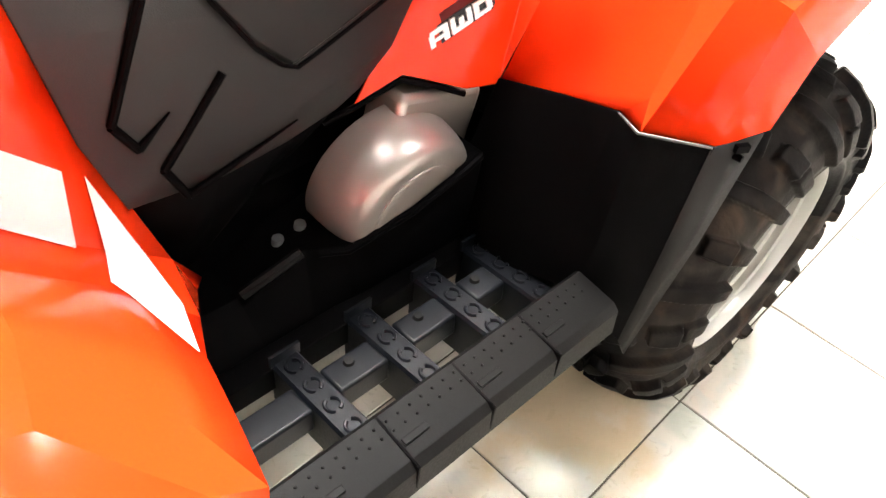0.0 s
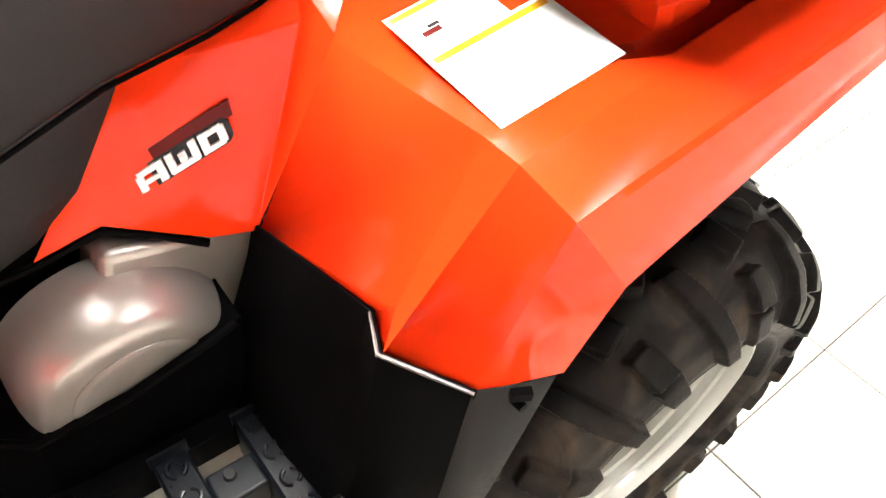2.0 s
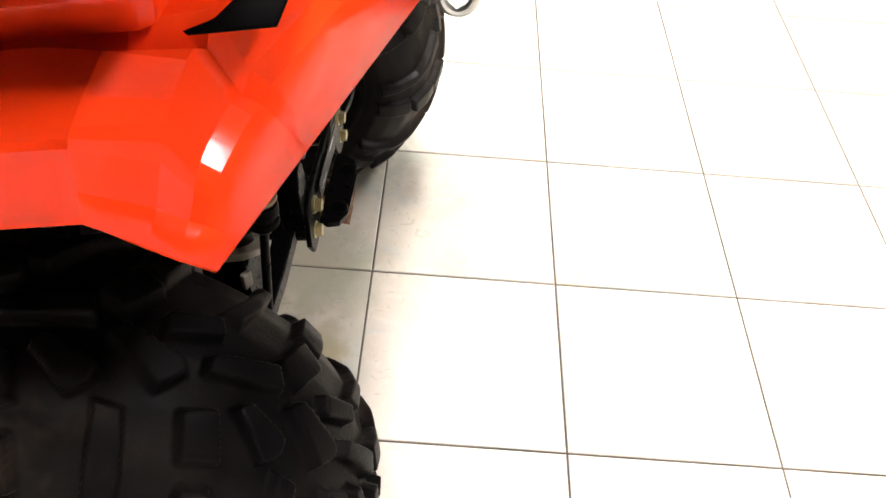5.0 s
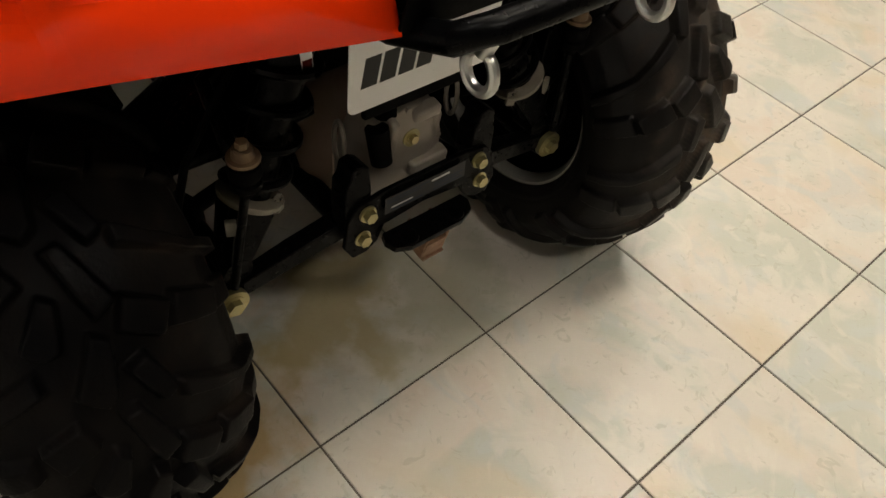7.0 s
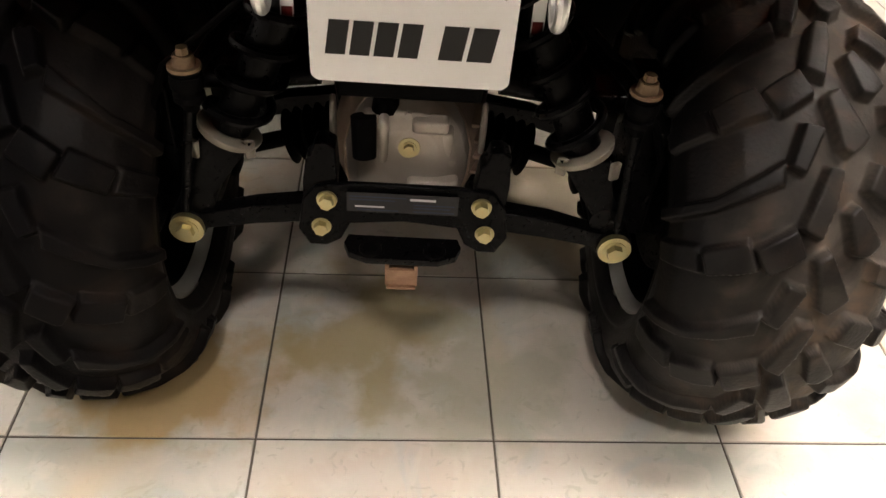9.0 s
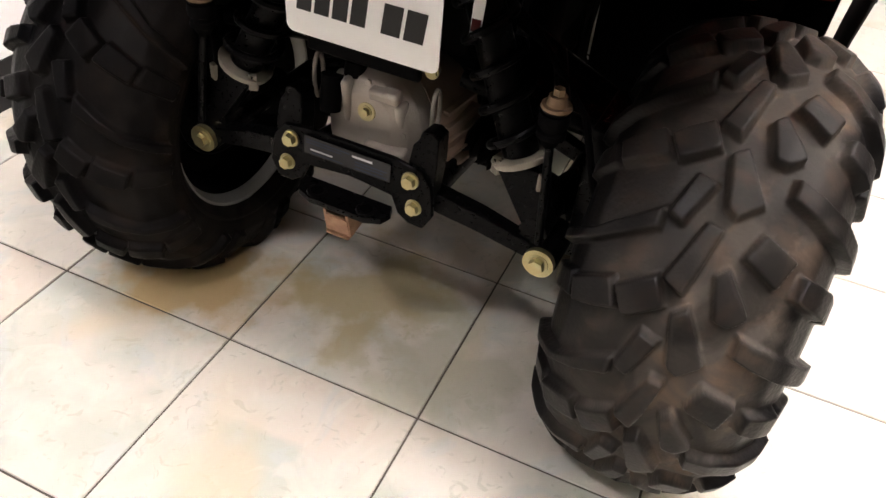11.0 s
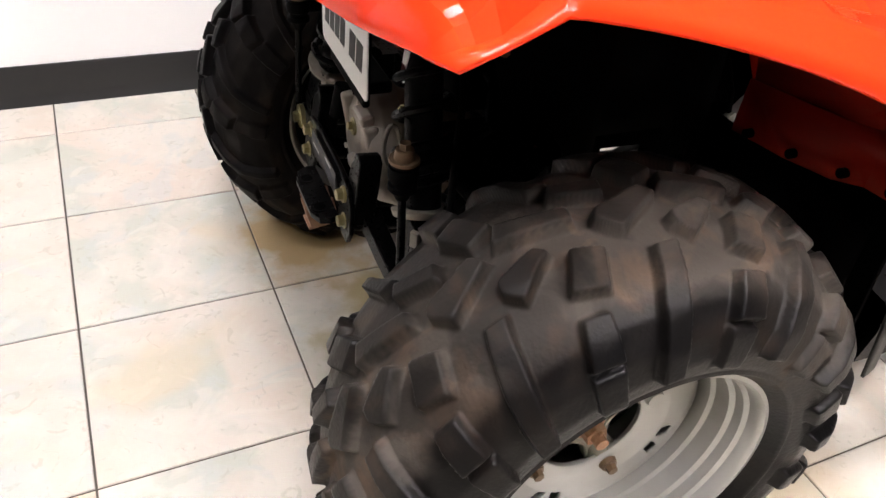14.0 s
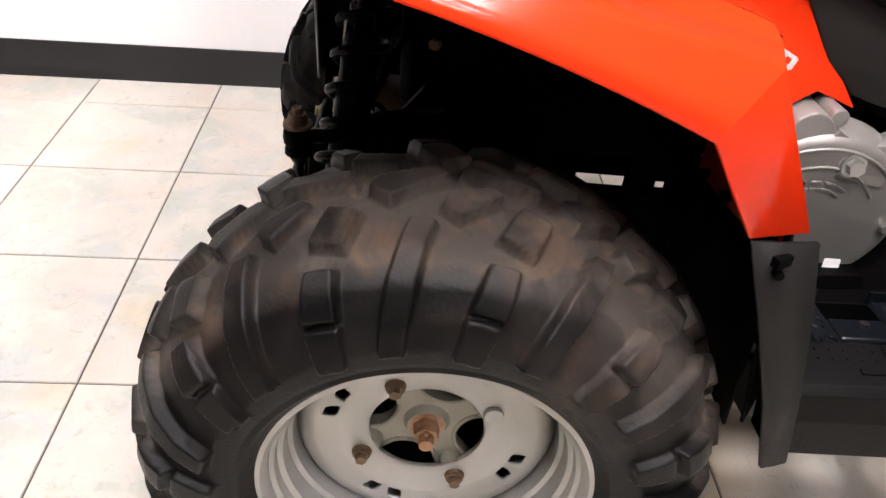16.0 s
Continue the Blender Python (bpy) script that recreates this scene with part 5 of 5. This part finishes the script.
    # cleats: deep bars with rings on them
    deep = 0.072
    for n, y in enumerate((0.402, 0.490, 0.598, 0.705)):
        bm = bmesh.new()
        x0, x1, z0, z1 = 0.252, 0.406, 0.338, 0.352
        bar = ((-0.016, -deep), (-0.018, -0.004), (-0.015, 0), (0.015, 0), (0.018, -0.004), (0.016, -deep))
        vs = loft(bm, [[f((x, y + dy, z + dz)) for dy, dz in bar] for x, z in ((x0, z0), (x1, z1))])
        for r in vs:
            bm.faces.new(r)
        for k in range(4):
            x = x0 + 0.022 + 0.036 * k
            z = z0 + (z1 - z0) * (x - x0) / (x1 - x0)
            for a0 in (20, 200):
                sweep(bm, [f((x + 0.0095 * math.cos(radians(a0 + 28 * q)), y + 0.0095 * math.sin(radians(a0 + 28 * q)), z + 0.0012)) for q in range(6)], 0.0024, 6)
        cleat = part("cleat", bm, CLEAT, well, "black cleated footrest bar")
        bm = bmesh.new()
        box(bm, f((x0 + 0.004, y, z0 + 0.006)), (0.004, 0.040, 0.018), (0, 0, 0))
        part("cleat_end", bm, CLEAT, cleat)
    for y0, y1 in ((0.421, 0.472), (0.509, 0.580), (0.617, 0.687), (0.724, 0.86)):
        bm = bmesh.new()
        box(bm, f((0.318, (y0 + y1) / 2, 0.326)), (0.042, y1 - y0, 0.034), (0, -sx * 5, 0))
        part("footrest_web", bm, CLEAT, well, bevel=0.004)
    bm = bmesh.new()
    box(bm, f((0.243, 0.625, 0.315)), (0.032, 0.47, 0.040))
    part("footrest_edge", bm, BLACK, well, bevel=0.002)
    bm = bmesh.new()
    box(bm, f((0.410, 0.625, 0.345)), (0.010, 0.47, 0.066))
    part("footrest_rim", bm, BLACK, well, bevel=0.002)
    for y in (0.450, 0.548, 0.655):
        bm = bmesh.new()
        rod(bm, f((0.310, y, 0.341)), f((0.310, y, 0.347)), 0.0075, 0.0055, 14)
        part("rivet", bm, FLAP, well)
    if sx < 0:
        for x, y, z in ((0.146, 0.634, 0.3975), (0.150, 0.604, 0.408)):
            bm = bmesh.new()
            rod(bm, f((x, y, z - 0.004)), f((x, y, z + 0.005)), 0.0085, 0.007, 16)
            part("footwell_bolt", bm, ZINC, well, "bright zinc bolt head")
        bm = bmesh.new()
        rod(bm, f((0.185, 0.628, 0.4045)), f((0.171, 0.704, 0.3695)), 0.0075, seg=8)
        part("footwell_bead", bm, FLAP, well, "grey-black bead along the inner ledge")
    # mud flap along the wheel
    rows = (((0.480, 0.315, 0.600), (0.494, 0.290, 0.606), (0.507, 0.262, 0.613)),
            ((0.481, 0.330, 0.46), (0.494, 0.312, 0.462), (0.503, 0.295, 0.465)),
            ((0.478, 0.346, 0.300), (0.484, 0.340, 0.285), (0.487, 0.333, 0.270)))
    if sx > 0:
        rows = (((0.502, 0.329, 0.588), (0.511, 0.298, 0.592), (0.520, 0.264, 0.598)),
                ((0.498, 0.354, 0.506), (0.506, 0.328, 0.507), (0.514, 0.300, 0.508)),
                ((0.496, 0.380, 0.400), (0.503, 0.360, 0.402), (0.510, 0.338, 0.405)),
                ((0.496, 0.397, 0.308), (0.501, 0.382, 0.308), (0.506, 0.366, 0.310)))
    bm = bmesh.new()
    loft(bm, [[f(p) for p in row] for row in rows])
    flap = part("mud_flap", bm, FLAP, well, "dusty grey-black plastic mud flap", thick=0.004)
    bm = bmesh.new()
    cx, cy, cz = (0.499, 0.286, 0.600) if sx < 0 else (0.515, 0.296, 0.578)
    box(bm, f((cx, cy, cz)), (0.008, 0.016, 0.009), (0, 0, sx * 28))
    rod(bm, f((cx - 0.004, cy, cz - 0.012)), f((cx + 0.006, cy, cz - 0.012)), 0.005, 0.004, 12)
    part("flap_clip", bm, BLACK, flap)


build_footwell(-1)
build_footwell(1)

# ---- engine covers
def dome(bm, axis_x, sx, cy, cz, r, depth, flat, lean):
    rows = []
    for k in range(9):
        u = k / 8
        rr = r * (1 - (1 - flat) * u ** 2.4)
        x = depth * math.sin(u * math.pi / 2) ** 0.8
        rows.append([(x, rr * math.cos(a), rr * math.sin(a) * 0.96) for a in [2 * math.pi * j / 48 for j in range(49)]])
    m = pose(axis_x, cy, cz, 0, lean, 0)
    rows = [[(lambda v: (sx * v.x, v.y, v.z))(m @ Vector(p)) for p in row] for row in rows]
    vs = loft(bm, rows)
    bm.faces.new(vs[-1][:-1])
    bmesh.ops.remove_doubles(bm, verts=bm.verts, dist=0.0004)
    return m


bm = bmesh.new()
m = dome(bm, 0.140, -1, 0.483, 0.438, 0.105, 0.086, 0.76, 8)
cover = part("clutch_cover", bm, COVER, atv, "bronze-grey rounded clutch cover with a black gasket", bevel=0.0)
bm = bmesh.new()
rows = []
for rr, up in ((0.066, 0.080), (0.065, 0.0870), (0.0620, 0.0884), (0.056, 0.0886), (0.002, 0.0886)):
    rows.append([(lambda v: (-v.x, v.y, v.z))(m @ Vector((up, rr * math.cos(q), rr * 0.96 * math.sin(q) + 0.004))) for q in [2 * math.pi * k / 48 for k in range(49)]])
loft(bm, rows)
bmesh.ops.remove_doubles(bm, verts=bm.verts, dist=0.0003)
part("cover_face", bm, COVER, cover, "raised round face of the cover")
bm = bmesh.new()
sweep(bm, [(-0.240, 0.392, 0.474), (-0.240, 0.42, 0.463), (-0.236, 0.50, 0.436), (-0.222, 0.586, 0.412), (-0.200, 0.612, 0.406)], 0.0055, 8)
part("cover_gasket", bm, BLACK, cover)
bm = bmesh.new()
box(bm, (-0.150, 0.420, 0.480), (0.062, 0.145, 0.125), (14, 0, 0))
part("cover_shoulder", bm, COVER, cover, bevel=0.010)

bm = bmesh.new()
sweep(bm, [(-0.140, 0.560, 0.535), (-0.150, 0.522, 0.548), (-0.163, 0.466, 0.571), (-0.178, 0.425, 0.556), (-0.194, 0.387, 0.538)], 0.0042, 8)
part("panel_lip", bm, BLACK, atv, "black rubber lip under the red side panel")
bm = bmesh.new()
m = dome(bm, 0.150, 1, 0.486, 0.424, 0.132, 0.050, 0.86, 6)
starter = part("starter_cover", bm, BRIGHT, atv, "cast aluminium recoil starter cover with embossed ribs")
bm = bmesh.new()
for rr, lo, hi in ((0.108, 40, 150), (0.082, 30, 160)):
    sweep(bm, [tuple(m @ Vector((0.0502, rr * math.cos(radians(lo + (hi - lo) * k / 24)), rr * math.sin(radians(lo + (hi - lo) * k / 24))))) for k in range(25)], 0.0026, 6)
for deg, wide in ((112, 0.016), (94, 0.012), (77, 0.015), (61, 0.014)):  # worn raised marks
    p = m @ Vector((0.0505, 0.060 * math.cos(radians(deg)), 0.060 * math.sin(radians(deg))))
    box(bm, tuple(p), (0.003, wide, 0.004), (deg - 90, 0, 0))
    p = m @ Vector((0.0505, 0.050 * math.cos(radians(deg)), 0.050 * math.sin(radians(deg))))
    box(bm, tuple(p), (0.003, wide, 0.004), (deg - 90, 0, 0))
part("cover_ribs", bm, BRIGHT, starter, bevel=0.001)
bm = bmesh.new()
rod(bm, (0.130, 0.452, 0.530), (0.204, 0.456, 0.536), 0.036, 0.030, 28)
rod(bm, (0.150, 0.482, 0.556), (0.200, 0.484, 0.560), 0.013, 0.011, 18)
box(bm, (0.176, 0.470, 0.498), (0.060, 0.075, 0.012), (-8, 0, 0))
box(bm, (0.180, 0.500, 0.512), (0.050, 0.060, 0.050), (-30, 0, 0))
slab(bm, [(-0.030, -0.020), (0.032, -0.030), (0.040, 0.004), (0.052, 0.040), (0.030, 0.026), (-0.026, 0.022)], 0.040, plane_pose((0.206, 0.530, 0.506), (0, 1, 0), (-0.1, 0, 1)))
part("cover_housing", bm, BRIGHT, starter, "stepped cast housing over the starter", bevel=0.005)
for x, y, z, r in ((0.206, 0.515, 0.506, 0.011), (0.190, 0.596, 0.415, 0.008), (0.190, 0.596, 0.458, 0.008)):
    bm = bmesh.new()
    rod(bm, (x - 0.012, y, z), (x + 0.004, y, z), r * 1.7, r * 1.55, 20)
    hexnut(bm, (x + 0.003, y, z), (1, 0, 0.1), r, 0.014)
    part("cover_bolt", bm, ZINC, starter, "bright zinc flange bolt")
bm = bmesh.new()
slab(bm, rounded(0.022, 0.030, 0.002), 0.001, plane_pose((0.2035, 0.548, 0.348), (0, 1, 0), (-0.1, 0, 1)))
part("cover_sticker", bm, WHITE, starter, "small white sticker", smooth=False)

# ---- seat and skirt
bm = bmesh.new()
rows = []
for y, w, zl, zt in ((0.20, 0.136, 0.766, 0.835), (0.26, 0.153, 0.748, 0.852), (0.30, 0.162, 0.737, 0.862), (0.347, 0.166, 0.725, 0.868), (0.433, 0.168, 0.708, 0.868), (0.527, 0.169, 0.672, 0.85), (0.615, 0.170, 0.642, 0.83), (0.655, 0.170, 0.680, 0.822), (0.695, 0.168, 0.736, 0.82), (0.712, 0.160, 0.775, 0.82), (0.716, 0.150, 0.80, 0.818)):
    rows.append([(x * w, y, zl + (zt - zl) * h) for x, h in ((-0.965, 0.0), (-1.0, 0.035), (-1.0, 0.45), (-0.93, 0.75), (-0.72, 0.95), (-0.3, 1.0), (0.3, 1.0), (0.72, 0.95), (0.93, 0.75), (1.0, 0.45), (1.0, 0.035), (0.965, 0.0))])
vs = loft(bm, rows)
bm.faces.new(vs[0])
bm.faces.new(vs[-1])
seat = part("seat", bm, SEAT, atv, "charcoal vinyl seat with a sewn side panel", bevel=0.003, angle=50)

for sx in (-1, 1):
    bm = bmesh.new()
    sweep(bm, [(sx * x, y, z) for x, y, z in ((0.137, 0.20, 0.767), (0.154, 0.26, 0.749), (0.163, 0.30, 0.738), (0.167, 0.347, 0.726), (0.169, 0.433, 0.709), (0.170, 0.527, 0.673), (0.171, 0.585, 0.652), (0.171, 0.612, 0.643), (0.171, 0.630, 0.652), (0.171, 0.657, 0.679), (0.169, 0.696, 0.736), (0.162, 0.711, 0.772))], 0.0024, 8)
    part("piping", bm, BLACK, seat, "black sewn seat piping")


def build_skirt(sx):
    bm = bmesh.new()
    loft(bm, [[(sx * x, y, z) for x, y, z in row] for row in (
        ((0.120, 0.405, 0.775), (0.135, 0.50, 0.74), (0.145, 0.615, 0.74), (0.140, 0.70, 0.83), (0.130, 0.86, 0.86)),
        ((0.146, 0.418, 0.690), (0.156, 0.52, 0.66), (0.161, 0.615, 0.655), (0.161, 0.70, 0.72), (0.158, 0.845, 0.74)),
        ((0.151, 0.470, 0.610), (0.158, 0.53, 0.60), (0.162, 0.615, 0.59), (0.163, 0.70, 0.61), (0.163, 0.83, 0.64)),
        ((0.148, 0.515, 0.568), (0.153, 0.55, 0.558), (0.156, 0.62, 0.545), (0.157, 0.70, 0.537), (0.157, 0.80, 0.546)))])
    skirt = part("seat_skirt", bm, SKIRT, atv, "black plastic skirt under the seat with pressed grooves", thick=0.004, bevel=0.004, angle=50)
    bm = bmesh.new()
    loft(bm, [[(sx * x, y, z) for x, y, z in row] for row in (
        ((0.146, 0.516, 0.567), (0.151, 0.55, 0.557), (0.154, 0.62, 0.544), (0.155, 0.70, 0.536), (0.155, 0.80, 0.545)),
        ((0.125, 0.53, 0.545), (0.128, 0.57, 0.53), (0.128, 0.65, 0.47), (0.130, 0.72, 0.42), (0.135, 0.77, 0.40)))])
    part("skirt_underside", bm, BLACK, skirt, thick=0.004)
    for pts in (((0.162, 0.752, 0.751), (0.165, 0.800, 0.648), (0.165, 0.781, 0.615), (0.164, 0.746, 0.641)), ((0.163, 0.689, 0.661), (0.163, 0.761, 0.580), (0.161, 0.741, 0.537), (0.161, 0.608, 0.573))):
        bm = bmesh.new()
        for p, q in zip(pts, pts[1:]):
            r0, r1 = (0.0045, 0.0045) if q is not pts[-1] else (0.0045, 0.001)
            rod(bm, (sx * p[0], p[1], p[2]), (sx * q[0], q[1], q[2]), r0, r1, 10)
        part("skirt_groove", bm, BLACK, skirt)


build_skirt(-1)
build_skirt(1)

# ---- left front fender with its labels
bm = bmesh.new()
rows = [((-0.128, 0.780, 0.790), (-0.138, 0.820, 0.680), (-0.143, 0.812, 0.600), (-0.170, 0.775, 0.475), (-0.235, 0.785, 0.452), (-0.330, 0.826, 0.518), (-0.42, 0.850, 0.558), (-0.49, 0.868, 0.575), (-0.53, 0.895, 0.560)),
        ((-0.140, 0.838, 0.785), (-0.146, 0.875, 0.700), (-0.149, 0.848, 0.600), (-0.158, 0.850, 0.530), (-0.205, 0.856, 0.520), (-0.335, 0.865, 0.560), (-0.42, 0.890, 0.600), (-0.485, 0.905, 0.600), (-0.53, 0.930, 0.585)),
        ((-0.146, 0.930, 0.840), (-0.148, 0.960, 0.770), (-0.150, 0.930, 0.670), (-0.160, 0.920, 0.600), (-0.215, 0.940, 0.610), (-0.335, 0.950, 0.650), (-0.42, 0.970, 0.665), (-0.48, 0.985, 0.650), (-0.53, 1.000, 0.630)),
        ((-0.138, 1.150, 0.930), (-0.140, 1.180, 0.880), (-0.145, 1.170, 0.800), (-0.160, 1.160, 0.740), (-0.230, 1.160, 0.740), (-0.335, 1.170, 0.750), (-0.42, 1.180, 0.750), (-0.47, 1.180, 0.730), (-0.52, 1.190, 0.700))]
loft(bm, rows)
loft(bm, [[(-0.170, 0.775, 0.475), (-0.235, 0.785, 0.452)], [(-0.143, 0.735, 0.398), (-0.165, 0.752, 0.408)]])
bmesh.ops.remove_doubles(bm, verts=bm.verts, dist=0.0005)
bmesh.ops.triangulate(bm, faces=bm.faces[:])
ffender = part("front_fender", bm, RED, atv, "glossy red plastic front fender with white labels", thick=0.004, angle=13)


def wrapped_label(name, corners, way, on, parent, label, rows=()):
    """A thin printed sheet laid on a curved panel: corners in order, pressed on along a direction."""
    tree = BVHTree.FromPolygons([v.co.copy() for v in on.vertices], [tuple(p.vertices) for p in on.polygons])
    way = Vector(way).normalized()
    a, b, c, d = [Vector(q) for q in corners]
    def at(u, v, lift):
        p = (a.lerp(b, u)).lerp(d.lerp(c, u), v)
        h = tree.ray_cast(p - way * 0.15, way, 0.6)[0]
        return (h if h is not None else p) - way * lift
    us = sorted(set(np.linspace(0, 1, 29).round(4)) | {q for r in rows for q in r[:2]})
    ws = sorted(set(np.linspace(0, 1, 29).round(4)) | {q for r in rows for q in r[2:4]})
    bm = bmesh.new()
    vs = loft(bm, [[at(float(u), float(v), 0.0035) for u in us] for v in ws])
    bm.faces.ensure_lookup_table()
    for f in bm.faces:
        j, i = divmod(f.index, len(us) - 1)
        cu, cv = (us[i] + us[i + 1]) / 2, (ws[j] + ws[j + 1]) / 2
        for u0, u1, v0, v1, ink in rows:
            if u0 < cu < u1 and v0 < cv < v1:
                f.material_index = ink
    return part(name, bm, [WHITE, YELLOW, INK, DARKINK, BADGERED], parent, label)


wrapped_label("warning_label", ((-0.147, 0.827, 0.596), (-0.233, 0.798, 0.477), (-0.326, 0.829, 0.522), (-0.213, 0.851, 0.528)), (0.56, -0.2, -0.55), ffender.data, ffender, "white leaf-shaped warning label with faint print",
              [(0.02, 0.10, 0.1, 0.9, 1), (0.35, 0.38, 0.3, 0.6, 2), (0.45, 0.48, 0.35, 0.6, 2), (0.55, 0.57, 0.35, 0.65, 2)])
wrapped_label("warning_label", ((-0.15, 0.905, 0.675), (-0.15, 0.845, 0.612), (-0.15, 0.852, 0.523), (-0.15, 0.915, 0.590)), (0.56, -0.2, -0.55), ffender.data, ffender, "white warning label with faint print",
              [(0.30, 0.55, 0.40, 0.44, 4), (0.15, 0.25, 0.5, 0.53, 2)])


# ---------------------------------------------------------------- floor tiles
bm = bmesh.new()
box(bm, (0, 0, -0.004), (TILE - 0.0035, TILE - 0.0035, 0.008))
bmesh.ops.bevel(bm, geom=[e for e in bm.edges if all(v.co.z > -0.001 for v in e.verts)], offset=0.0012, segments=1, affect="EDGES")
tile_mesh = finish(bm, "tile", TILES, smooth=False)
I0, I1, J0, J1 = -3, 6, -7, 8
for i in range(I0, I1):
    for j in range(J0, J1):
        ob = new("tile", tile_mesh)
        ob.parent = floor
        ob.matrix_basis = pose((i + 0.5) * TILE, (j + 0.5) * TILE, 0, 0, 0, 90 * ((i * 7 + j * 3) % 4))
bm = bmesh.new()
for i in range(-18, 20):
    for j in range(-19, 21):
        if I0 <= i < I1 and J0 <= j < J1:
            continue
        x0, y0, g = i * TILE + 0.002, j * TILE + 0.002, TILE - 0.004
        faces_of(bm, [(x0, y0, 0), (x0 + g, y0, 0), (x0 + g, y0 + g, 0), (x0, y0 + g, 0)], [(0, 1, 2, 3)])
rest = new("outer_tiles", finish(bm, "outer_tiles", TILES, smooth=False))
rest.parent = floor
tagged(rest, kind="stuff")
